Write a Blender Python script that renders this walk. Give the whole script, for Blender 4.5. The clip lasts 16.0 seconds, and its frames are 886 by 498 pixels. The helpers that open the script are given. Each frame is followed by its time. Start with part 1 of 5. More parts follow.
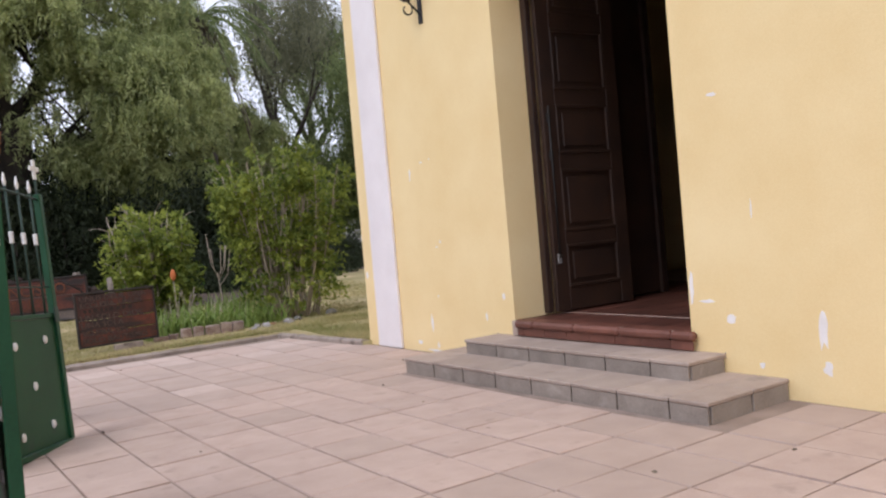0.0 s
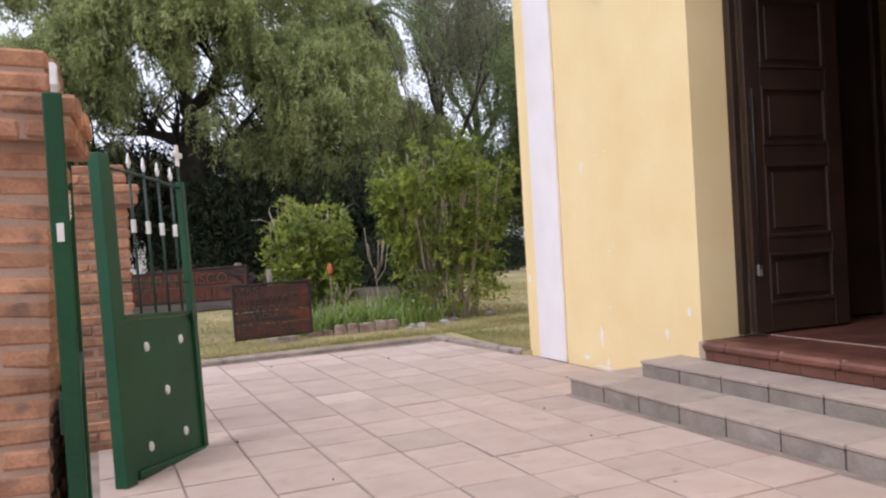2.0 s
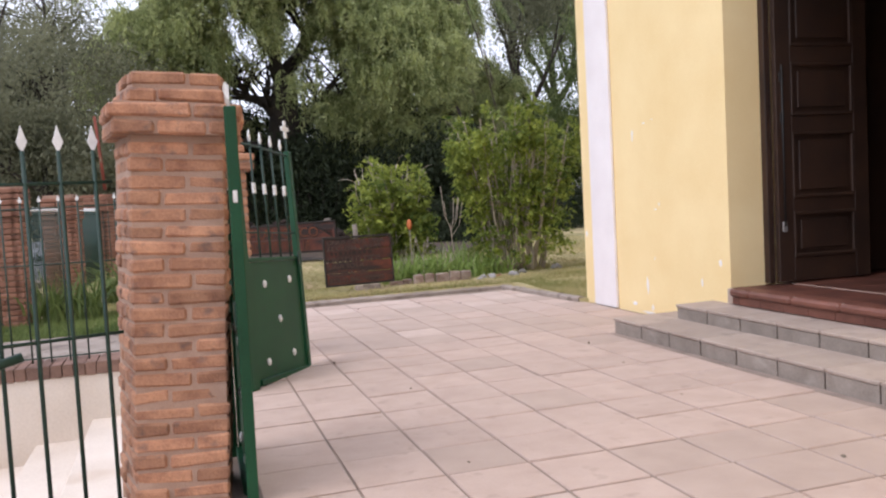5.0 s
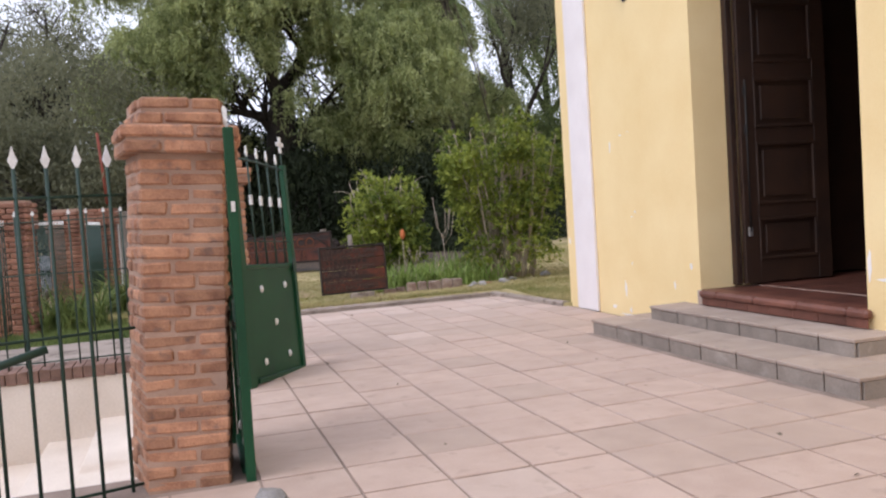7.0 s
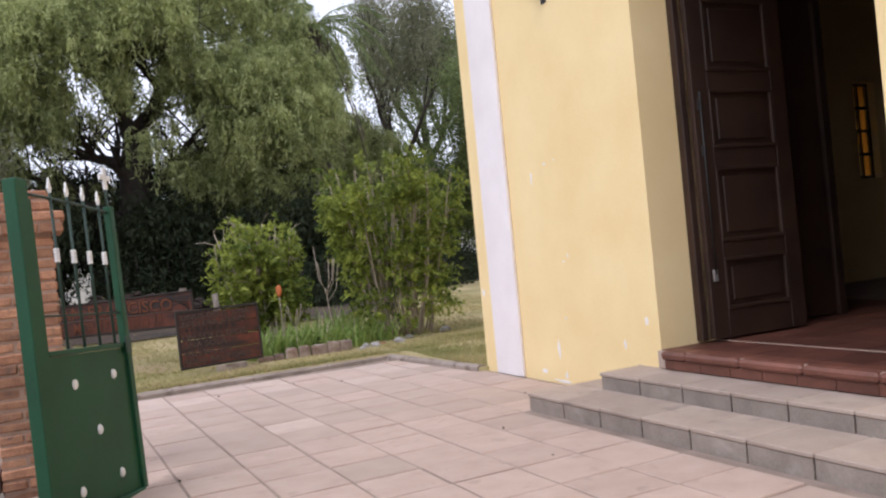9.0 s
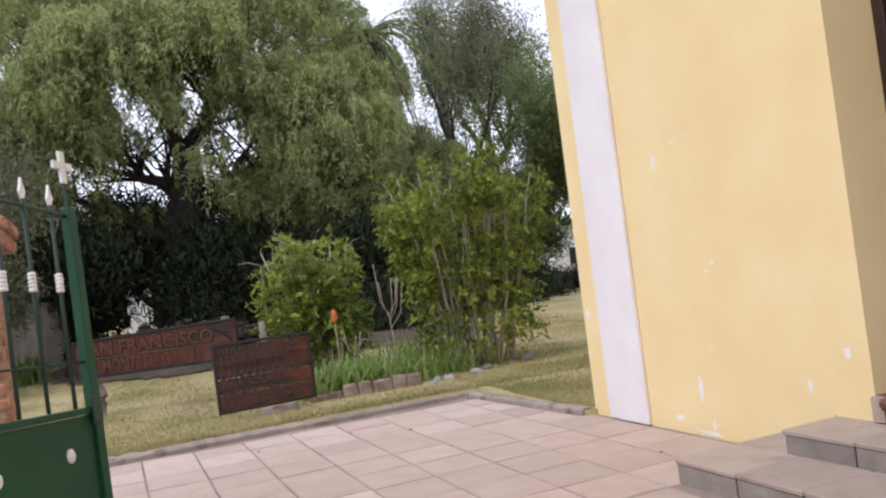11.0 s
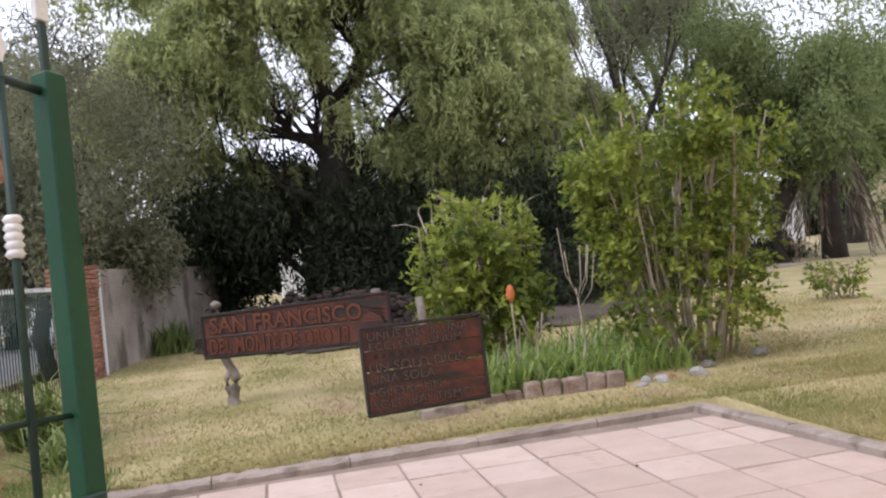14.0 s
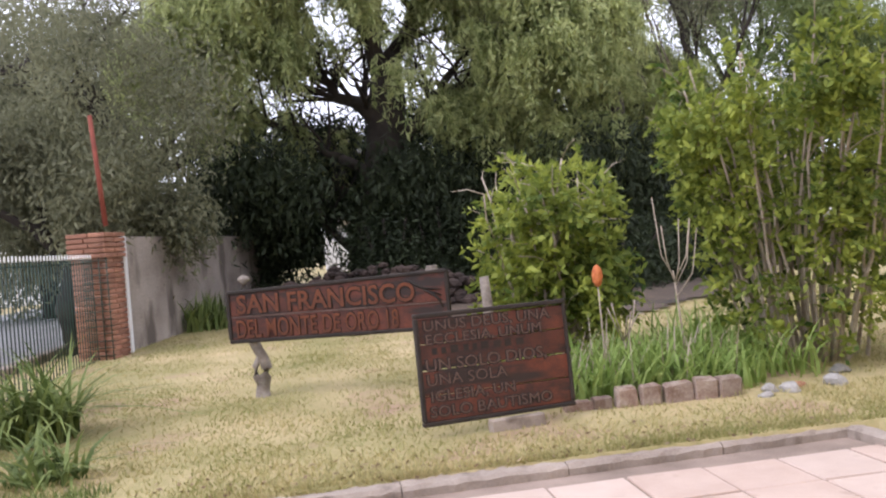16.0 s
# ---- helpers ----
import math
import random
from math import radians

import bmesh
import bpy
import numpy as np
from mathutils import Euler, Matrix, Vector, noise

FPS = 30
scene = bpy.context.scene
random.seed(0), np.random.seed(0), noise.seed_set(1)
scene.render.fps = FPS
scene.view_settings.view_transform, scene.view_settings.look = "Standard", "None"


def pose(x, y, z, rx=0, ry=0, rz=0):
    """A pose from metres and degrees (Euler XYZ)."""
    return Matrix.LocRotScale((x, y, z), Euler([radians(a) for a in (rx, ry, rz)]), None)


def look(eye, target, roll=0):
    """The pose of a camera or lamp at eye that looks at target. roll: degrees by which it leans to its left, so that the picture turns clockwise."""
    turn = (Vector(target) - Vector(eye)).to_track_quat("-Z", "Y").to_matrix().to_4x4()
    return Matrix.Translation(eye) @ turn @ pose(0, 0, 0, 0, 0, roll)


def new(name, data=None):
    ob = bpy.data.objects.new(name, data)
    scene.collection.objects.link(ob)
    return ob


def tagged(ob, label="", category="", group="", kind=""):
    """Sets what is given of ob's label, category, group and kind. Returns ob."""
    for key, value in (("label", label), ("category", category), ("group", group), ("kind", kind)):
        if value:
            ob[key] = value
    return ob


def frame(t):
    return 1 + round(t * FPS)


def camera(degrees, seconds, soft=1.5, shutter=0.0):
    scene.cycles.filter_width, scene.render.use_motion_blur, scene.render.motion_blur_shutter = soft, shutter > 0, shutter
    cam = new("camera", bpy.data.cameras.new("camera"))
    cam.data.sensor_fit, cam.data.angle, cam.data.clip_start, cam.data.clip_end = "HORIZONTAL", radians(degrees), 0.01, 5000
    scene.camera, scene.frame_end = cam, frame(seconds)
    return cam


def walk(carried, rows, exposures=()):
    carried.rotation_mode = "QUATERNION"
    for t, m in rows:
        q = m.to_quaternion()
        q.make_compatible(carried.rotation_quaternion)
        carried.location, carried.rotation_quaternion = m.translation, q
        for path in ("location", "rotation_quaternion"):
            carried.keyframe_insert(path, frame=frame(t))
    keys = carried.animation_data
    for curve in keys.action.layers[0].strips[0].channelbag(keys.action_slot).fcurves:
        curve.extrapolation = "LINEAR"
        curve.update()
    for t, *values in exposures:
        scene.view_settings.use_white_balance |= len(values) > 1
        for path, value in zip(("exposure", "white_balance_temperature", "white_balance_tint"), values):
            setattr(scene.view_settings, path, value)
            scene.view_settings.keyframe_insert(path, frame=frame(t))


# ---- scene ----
cam = camera(57.0, 16.0, soft=2.2)
PATH = [
    (0, (0.318, 0.529, 1.252), (1.457, 2.173, 1.207), -4.9),
    (0.5, (0.428, 0.909, 1.297), (1.521, 2.584, 1.265), -3.0),
    (1, (0.614, 1.208, 1.292), (1.545, 2.978, 1.26), -2.3),
    (1.5, (0.687, 1.293, 1.281), (1.558, 3.093, 1.255), -2.5),
    (2, (0.728, 1.276, 1.283), (1.522, 3.112, 1.258), -3.2),
    (2.5, (0.784, 1.188, 1.286), (1.577, 3.023, 1.236), -3.6),
    (3, (0.619, 0.952, 1.294), (1.599, 2.695, 1.236), -2.7),
    (3.5, (0.526, 0.914, 1.341), (1.437, 2.694, 1.28), -2.7),
    (4, (0.512, 0.702, 1.299), (1.241, 2.559, 1.167), -2.7),
    (4.5, (0.464, 0.438, 1.3), (1.076, 2.338, 1.173), -2.8),
    (7, (0.414, -0.268, 1.272), (1.023, 1.635, 1.18), -3.6),
    (7.5, (0.481, 0.052, 1.294), (1.172, 1.929, 1.238), -2.5),
    (8, (0.591, 0.534, 1.27), (1.455, 2.337, 1.21), -3.9),
    (10.5, (1.302, 2.732, 1.325), (2.174, 4.531, 1.404), -7.3),
    (11, (1.442, 3.145, 1.273), (2.204, 4.993, 1.336), -7.0),
    (11.5, (1.54, 3.664, 1.286), (2.228, 5.542, 1.321), -6.9),
    (12, (1.554, 4.108, 1.295), (2.154, 6.016, 1.325), -6.6),
    (12.5, (1.536, 4.471, 1.322), (2.077, 6.396, 1.351), -6.3),
    (13, (1.589, 4.761, 1.306), (2.079, 6.7, 1.338), -6.1),
    (13.5, (1.621, 5.065, 1.289), (2.084, 7.01, 1.322), -5.9),
    (14, (1.707, 5.293, 1.311), (2.123, 7.25, 1.339), -5.9),
    (14.5, (1.7, 5.674, 1.305), (2.094, 7.635, 1.332), -5.3),
    (15, (1.777, 6.002, 1.299), (2.121, 7.972, 1.319), -5.2),
    (15.5, (1.777, 6.311, 1.285), (2.092, 8.286, 1.291), -4.7),
    (16, (1.77, 6.65, 1.296), (2.075, 8.627, 1.277), -4.6),
]
walk(cam, [(t, look(eye, target, roll)) for t, eye, target, roll in PATH],
     exposures=[(0, -0.1, 6050, 17), (0.5, -0.1, 6050, 17), (1.0, 0.05, 6050, 17), (2.5, 0.04, 6050, 17), (3.0, -0.04, 6050, 17), (3.5, -0.10, 6050, 17), (4.0, 0.10, 6050, 17), (4.5, 0.16, 6050, 17), (7.0, 0.03, 6050, 17), (12.0, 0.03, 6050, 16), (13.0, 0.14, 6050, 17), (14.0, 0.27, 6100, 18), (15.0, 0.47, 6100, 19), (16.0, 0.57, 6100, 19)])


# ---- sky, sun ----
world = bpy.data.worlds.new("overcast_sky")
scene.world = world
world.use_nodes = True
wn, wl = world.node_tree.nodes, world.node_tree.links
sky = wn.new("ShaderNodeTexSky")
sky.sky_type, sky.sun_disc = "NISHITA", False
sky.sun_elevation, sky.sun_rotation = radians(55), radians(250)
cloud = wn.new("ShaderNodeMix")
cloud.data_type = "RGBA"
cloud.inputs[0].default_value = 0.8
cloud.inputs[7].default_value = (9.0, 9.1, 9.6, 1)
wl.new(sky.outputs[0], cloud.inputs[6])
wl.new(cloud.outputs[2], wn["Background"].inputs[0])
wn["Background"].inputs[1].default_value = 0.15
sun_data = bpy.data.lights.new("sun", "SUN")
sun_data.energy, sun_data.angle, sun_data.color = 1.2, radians(25), (1.0, 0.95, 0.88)
sun = new("sun", sun_data)
sun.matrix_world = look((-20, -8, 30), (0, 0, 0))


# ---- materials ----
def surface(name, low, high, scale=4.0, fine=60.0, rough=0.8, bump=0.3, metal=0.0, spread=0.0, stain=None, island=False, drawn=(1, 1, 1)):
    """A surface of two colours mixed by broad stains and fine grain, with relief; spread varies it from piece to piece."""
    m = bpy.data.materials.new(name)
    m.use_nodes = True
    n, l = m.node_tree.nodes, m.node_tree.links
    bsdf = n["Principled BSDF"]
    co = n.new("ShaderNodeTexCoord")
    broad, grain = n.new("ShaderNodeTexNoise"), n.new("ShaderNodeTexNoise")
    broad.inputs["Scale"].default_value, broad.inputs["Detail"].default_value = scale, 6
    grain.inputs["Scale"].default_value, grain.inputs["Detail"].default_value = fine, 4
    mix = n.new("ShaderNodeMix")
    mix.data_type = "RGBA"
    mix.inputs[6].default_value, mix.inputs[7].default_value = (*low, 1), (*high, 1)
    add = n.new("ShaderNodeMath")
    add.operation = "MULTIPLY_ADD"
    l.new(grain.outputs[0], add.inputs[0])
    add.inputs[1].default_value = 0.5
    l.new(broad.outputs[0], add.inputs[2])
    ramp = n.new("ShaderNodeMapRange")
    ramp.inputs[1].default_value, ramp.inputs[2].default_value = 0.5, 1.0
    l.new(add.outputs[0], ramp.inputs[0])
    l.new(ramp.outputs[0], mix.inputs[0])
    where = n.new("ShaderNodeNewGeometry").outputs["Position"] if spread and not island else co.outputs["Object"]
    for node in (broad, grain):
        l.new(where, node.inputs["Vector"])
    out = mix.outputs[2]
    if stain:
        patch = n.new("ShaderNodeTexNoise")
        patch.inputs["Scale"].default_value, patch.inputs["Detail"].default_value = stain[1], 8
        long = n.new("ShaderNodeMapping")
        long.inputs["Scale"].default_value = drawn
        l.new(where, long.inputs["Vector"])
        l.new(long.outputs[0], patch.inputs["Vector"])
        cut = n.new("ShaderNodeMapRange")
        cut.inputs[1].default_value, cut.inputs[2].default_value = stain[2], stain[2] + 0.12
        l.new(patch.outputs[0], cut.inputs[0])
        over = n.new("ShaderNodeMix")
        over.data_type = "RGBA"
        over.inputs[7].default_value = (*stain[0], 1)
        l.new(cut.outputs[0], over.inputs[0])
        l.new(out, over.inputs[6])
        out = over.outputs[2]
    if spread:
        if island:
            info = n.new("ShaderNodeNewGeometry").outputs["Random Per Island"]
        else:
            info = n.new("ShaderNodeObjectInfo").outputs["Random"]
        lift = n.new("ShaderNodeMapRange")
        lift.inputs[3].default_value, lift.inputs[4].default_value = 1 - spread, 1 + spread
        l.new(info, lift.inputs[0])
        hsv = n.new("ShaderNodeHueSaturation")
        l.new(lift.outputs[0], hsv.inputs["Value"])
        l.new(out, hsv.inputs["Color"])
        out = hsv.outputs[0]
    l.new(out, bsdf.inputs["Base Color"])
    rr = n.new("ShaderNodeMapRange")
    rr.inputs[3].default_value, rr.inputs[4].default_value = max(0.05, rough - 0.12), min(1, rough + 0.1)
    l.new(grain.outputs[0], rr.inputs[0])
    l.new(rr.outputs[0], bsdf.inputs["Roughness"])
    bsdf.inputs["Metallic"].default_value = metal
    bp = n.new("ShaderNodeBump")
    bp.inputs["Strength"].default_value, bp.inputs["Distance"].default_value = bump, 0.01
    l.new(add.outputs[0], bp.inputs["Height"])
    l.new(bp.outputs[0], bsdf.inputs["Normal"])
    return m


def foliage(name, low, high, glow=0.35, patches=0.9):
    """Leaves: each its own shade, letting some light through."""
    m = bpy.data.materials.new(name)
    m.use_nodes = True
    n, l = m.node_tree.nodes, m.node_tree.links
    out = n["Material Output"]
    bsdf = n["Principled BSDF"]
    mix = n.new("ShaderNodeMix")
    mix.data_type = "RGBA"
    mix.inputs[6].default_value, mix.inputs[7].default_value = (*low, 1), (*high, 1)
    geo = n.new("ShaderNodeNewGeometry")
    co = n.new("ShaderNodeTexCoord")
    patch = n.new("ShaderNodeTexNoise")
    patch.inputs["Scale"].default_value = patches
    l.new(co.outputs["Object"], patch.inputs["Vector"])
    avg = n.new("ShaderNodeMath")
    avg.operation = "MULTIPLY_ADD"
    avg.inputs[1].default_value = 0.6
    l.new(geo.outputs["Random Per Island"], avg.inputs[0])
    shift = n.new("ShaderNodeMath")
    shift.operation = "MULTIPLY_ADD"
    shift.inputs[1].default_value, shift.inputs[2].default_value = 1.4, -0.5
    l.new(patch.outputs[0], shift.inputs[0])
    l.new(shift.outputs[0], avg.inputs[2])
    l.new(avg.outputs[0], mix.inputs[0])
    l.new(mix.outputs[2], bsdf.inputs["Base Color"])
    bsdf.inputs["Roughness"].default_value = 0.6
    bsdf.inputs["Specular IOR Level"].default_value = 0.25
    tr = n.new("ShaderNodeBsdfTranslucent")
    l.new(mix.outputs[2], tr.inputs[0])
    ms = n.new("ShaderNodeMixShader")
    ms.inputs[0].default_value = glow
    l.new(bsdf.outputs[0], ms.inputs[1])
    l.new(tr.outputs[0], ms.inputs[2])
    l.new(ms.outputs[0], out.inputs[0])
    return m


YELLOW = surface("yellow_limewash", (0.81, 0.62, 0.305), (0.88, 0.71, 0.385), 1.6, 90, 0.9, 0.25, stain=((0.82, 0.65, 0.345), 0.7, 0.66))
WHITE = surface("white_limewash", (0.76, 0.71, 0.70), (0.86, 0.82, 0.81), 2.0, 80, 0.9, 0.2)
CHIP = surface("bare_plaster", (0.78, 0.74, 0.70), (0.88, 0.85, 0.82), 9, 90, 0.9, 0.3)
PAVER = ((0.45, 0.335, 0.275), (0.53, 0.41, 0.345), 5.0, 90, 0.85, 0.35)
TILE = surface("sandstone_paver", *PAVER, spread=0.05, stain=((0.41, 0.31, 0.255), 7, 0.60))
TILE_WORN = surface("worn_grey_paver", (0.41, 0.312, 0.255), (0.475, 0.368, 0.307), 4.0, 90, 0.85, 0.3, spread=0.035, stain=((0.44, 0.34, 0.285), 5, 0.60))
TILE_PALE = surface("pale_new_paver", (0.485, 0.375, 0.315), (0.565, 0.45, 0.385), 5.0, 90, 0.85, 0.3, spread=0.05, stain=((0.46, 0.36, 0.30), 8, 0.60))
JOINT = surface("paver_mortar", (0.19, 0.145, 0.115), (0.37, 0.285, 0.235), 3, 120, 0.95, 0.4)
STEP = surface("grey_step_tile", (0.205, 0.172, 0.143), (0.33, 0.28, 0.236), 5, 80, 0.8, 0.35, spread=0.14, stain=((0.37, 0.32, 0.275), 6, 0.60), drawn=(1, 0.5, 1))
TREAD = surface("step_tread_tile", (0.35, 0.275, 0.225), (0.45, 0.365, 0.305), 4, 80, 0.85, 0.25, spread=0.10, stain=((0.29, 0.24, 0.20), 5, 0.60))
KERB = surface("worn_concrete", (0.235, 0.19, 0.158), (0.385, 0.325, 0.275), 3, 70, 0.9, 0.6, stain=((0.155, 0.122, 0.098), 5, 0.55))
BRICK = surface("fired_brick", (0.25, 0.115, 0.068), (0.50, 0.262, 0.15), 12, 90, 0.88, 0.9, spread=0.30, stain=((0.20, 0.12, 0.09), 14, 0.58))
BRICK_FAR = surface("fired_brick_far", (0.23, 0.10, 0.06), (0.37, 0.185, 0.12), 7, 90, 0.85, 0.5, spread=0.25, island=True)
MORTAR = surface("brick_mortar", (0.31, 0.195, 0.138), (0.44, 0.30, 0.222), 8, 120, 0.95, 0.5)
GREEN = surface("green_enamel", (0.006, 0.046, 0.019), (0.012, 0.076, 0.032), 2, 60, 0.5, 0.08, stain=((0.014, 0.05, 0.028), 5, 0.62))
GREEN.node_tree.nodes["Principled BSDF"].inputs["Specular IOR Level"].default_value = 0.3
IRON = surface("dark_green_iron", (0.006, 0.026, 0.016), (0.014, 0.045, 0.03), 6, 90, 0.55, 0.15)
BLACK = surface("wrought_iron", (0.015, 0.014, 0.013), (0.035, 0.032, 0.03), 8, 90, 0.55, 0.2, metal=0.4)
SILVER = surface("white_enamel", (0.62, 0.62, 0.60), (0.8, 0.8, 0.78), 9, 90, 0.5, 0.1)
DOORWOOD = surface("dark_varnished_wood", (0.018, 0.0078, 0.004), (0.045, 0.020, 0.0098), 3, 40, 0.6, 0.25)
TERRA = surface("red_floor_tile", (0.11, 0.040, 0.026), (0.195, 0.075, 0.049), 5, 50, 0.5, 0.1, spread=0.15)
# red floor tile darkened: the shade inside the doorway is in its colour
TERRADARK = surface("floor_tile_with_shade", (0.065, 0.022, 0.014), (0.135, 0.048, 0.03), 4, 50, 0.55, 0.15, spread=0.2)
TERRAJOINT = surface("pale_floor_joint", (0.34, 0.25, 0.2), (0.5, 0.4, 0.33), 5, 90, 0.9, 0.2)
# cream plaster, the dim indoor light already in its low colour
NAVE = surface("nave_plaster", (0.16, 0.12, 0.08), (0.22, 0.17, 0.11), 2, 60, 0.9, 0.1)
PLASTER = surface("weathered_plaster", (0.17, 0.14, 0.115), (0.40, 0.345, 0.295), 1.3, 30, 0.95, 0.5, stain=((0.12, 0.098, 0.08), 2.2, 0.54), drawn=(1, 1, 0.35))
SIGNWOOD = surface("red_brown_plank", (0.03, 0.010, 0.0075), (0.14, 0.034, 0.016), 6, 60, 0.6, 0.5, spread=0.3, stain=((0.022, 0.012, 0.010), 3.5, 0.50), drawn=(0.5, 1, 2.5))
SIGNDARK = surface("charred_wood", (0.012, 0.008, 0.006), (0.035, 0.024, 0.018), 8, 80, 0.8, 0.5)
LETTER = surface("carved_letter_wood", (0.07, 0.021, 0.009), (0.21, 0.058, 0.019), 5, 90, 0.7, 0.3)
LETTER_DULL = surface("worn_letter_wood", (0.07, 0.04, 0.032), (0.17, 0.105, 0.085), 5, 90, 0.75, 0.3)
STUMP = surface("grey_driftwood", (0.12, 0.095, 0.075), (0.30, 0.26, 0.22), 7, 50, 0.9, 0.8)
BARK = surface("dark_bark", (0.018, 0.014, 0.011), (0.055, 0.043, 0.034), 3, 25, 0.95, 1.0)
STEMBARK = surface("pale_stem_bark", (0.27, 0.215, 0.165), (0.52, 0.44, 0.36), 6, 40, 0.9, 0.5)
STONE = surface("grey_field_stone", (0.16, 0.15, 0.14), (0.42, 0.40, 0.38), 5, 50, 0.9, 0.7, spread=0.25)
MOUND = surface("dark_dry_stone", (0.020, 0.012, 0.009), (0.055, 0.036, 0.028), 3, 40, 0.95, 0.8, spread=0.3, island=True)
ASPHALT = surface("grey_road", (0.19, 0.19, 0.195), (0.27, 0.27, 0.275), 1.2, 60, 0.9, 0.3)
HOUSEWHITE = surface("white_house_wall", (0.62, 0.62, 0.62), (0.78, 0.78, 0.77), 1, 30, 0.9, 0.1)
HOUSECREAM = surface("cream_house_wall", (0.55, 0.46, 0.33), (0.66, 0.57, 0.42), 1, 30, 0.9, 0.1)
RUST = surface("rusty_red_pole", (0.16, 0.035, 0.02), (0.25, 0.06, 0.035), 6, 60, 0.8, 0.3)
LAWN = surface("dry_lawn", (0.22, 0.21, 0.07), (0.50, 0.39, 0.22), 0.9, 22, 0.95, 0.9, stain=((0.36, 0.25, 0.165), 1.1, 0.57))
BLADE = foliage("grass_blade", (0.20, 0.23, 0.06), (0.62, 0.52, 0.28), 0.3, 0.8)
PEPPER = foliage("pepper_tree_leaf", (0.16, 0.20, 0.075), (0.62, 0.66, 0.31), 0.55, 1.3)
# near-black leaf: the shade under the crowns is put into its colour
DARKLEAF = foliage("leaf_with_shade", (0.016, 0.024, 0.012), (0.045, 0.06, 0.026), 0.2)
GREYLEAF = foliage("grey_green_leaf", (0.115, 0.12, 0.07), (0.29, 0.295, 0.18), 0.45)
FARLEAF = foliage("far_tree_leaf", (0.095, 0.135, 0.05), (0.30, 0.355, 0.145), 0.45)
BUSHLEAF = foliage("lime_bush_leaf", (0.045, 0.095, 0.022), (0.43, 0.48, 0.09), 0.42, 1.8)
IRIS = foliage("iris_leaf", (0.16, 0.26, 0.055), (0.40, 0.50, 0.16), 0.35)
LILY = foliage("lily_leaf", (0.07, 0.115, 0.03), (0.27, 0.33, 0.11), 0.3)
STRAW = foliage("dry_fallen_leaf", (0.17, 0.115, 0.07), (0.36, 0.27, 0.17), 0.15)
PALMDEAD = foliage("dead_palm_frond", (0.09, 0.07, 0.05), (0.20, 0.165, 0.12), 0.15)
STAIRWALL = surface("cream_stair_render", (0.64, 0.55, 0.46), (0.80, 0.71, 0.62), 1.5, 50, 0.9, 0.2, stain=((0.58, 0.46, 0.36), 1.2, 0.60))
# soil colour with the trees' shade mixed in
EARTH = surface("earth_with_tree_shade", (0.045, 0.032, 0.024), (0.12, 0.085, 0.06), 1.2, 25, 0.95, 0.8, stain=((0.03, 0.024, 0.018), 0.8, 0.55))
EDGING = surface("weathered_edging_stone", (0.17, 0.10, 0.075), (0.40, 0.33, 0.28), 9, 60, 0.9, 0.8, spread=0.3, stain=((0.26, 0.10, 0.06), 5, 0.58))
ORANGE = surface("orange_flower", (0.42, 0.105, 0.028), (0.60, 0.20, 0.06), 30, 90, 0.7, 0.3)


# ---- builders ----
def part(name, bm, material, parent=None, label=""):
    """One mesh object from a bmesh, under a thing or a part."""
    me = bpy.data.meshes.new(name)
    bm.to_mesh(me)
    bm.free()
    me.materials.append(material)
    ob = new(name, me)
    if parent is not None:
        ob.parent = parent
    return tagged(ob, label)


def thing(name, place=(0, 0, 0), turn=0.0, label="", category="", group="", kind=""):
    """An empty at a thing's base."""
    ob = new(name)
    ob.matrix_basis = pose(*place, 0, 0, turn)
    return tagged(ob, label, category, group, kind)


def box(bm, x0, x1, y0, y1, z0, z1, bevel=0.0):
    """A box between two corners, its edges rounded off."""
    made = bmesh.ops.create_cube(bm, size=1)["verts"]
    for v in made:
        v.co = Vector(((x0 + x1) / 2 + v.co.x * (x1 - x0), (y0 + y1) / 2 + v.co.y * (y1 - y0), (z0 + z1) / 2 + v.co.z * (z1 - z0)))
    if bevel:
        edges = list({e for v in made for e in v.link_edges})
        bmesh.ops.bevel(bm, geom=edges, offset=bevel, segments=1, affect="EDGES")
    return bm


def boxed(*sizes, bevel=0.0):
    return box(bmesh.new(), *sizes, bevel=bevel)


def tube(bm, points, radii, sides=8, cap=True):
    """A round bar along points, its radius given at each."""
    rings = []
    for k, p in enumerate(points):
        p = Vector(p)
        way = Vector(points[min(k + 1, len(points) - 1)]) - Vector(points[max(k - 1, 0)])
        q = way.to_track_quat("Z", "Y")
        rings.append([bm.verts.new(p + q @ Vector((radii[k] * math.cos(a), radii[k] * math.sin(a), 0))) for a in np.linspace(0, 2 * math.pi, sides, endpoint=False)])
    for a, b in zip(rings, rings[1:]):
        for k in range(sides):
            bm.faces.new((a[k], a[(k + 1) % sides], b[(k + 1) % sides], b[k])).smooth = True
    if cap:
        bm.faces.new(rings[0][::-1])
        bm.faces.new(rings[-1])
    return bm


def piece_meshes(name, size, bevel, wobble, material, count=5):
    """A few bevelled blocks of one size, each a little uneven, to be shared by many pieces."""
    made = []
    for k in range(count):
        rng = random.Random(100 + k)
        bm = boxed(-size[0] / 2, size[0] / 2, -size[1] / 2, size[1] / 2, -size[2] / 2, size[2] / 2, bevel=bevel)
        for v in bm.verts:
            v.co += Vector([rng.uniform(-wobble, wobble) for _ in range(3)])
        me = bpy.data.meshes.new(name)
        bm.to_mesh(me)
        bm.free()
        me.materials.append(material)
        made.append(me)
    return made


def piece(name, me, parent, m):
    ob = new(name, me)
    ob.parent = parent
    ob.matrix_basis = m
    return ob


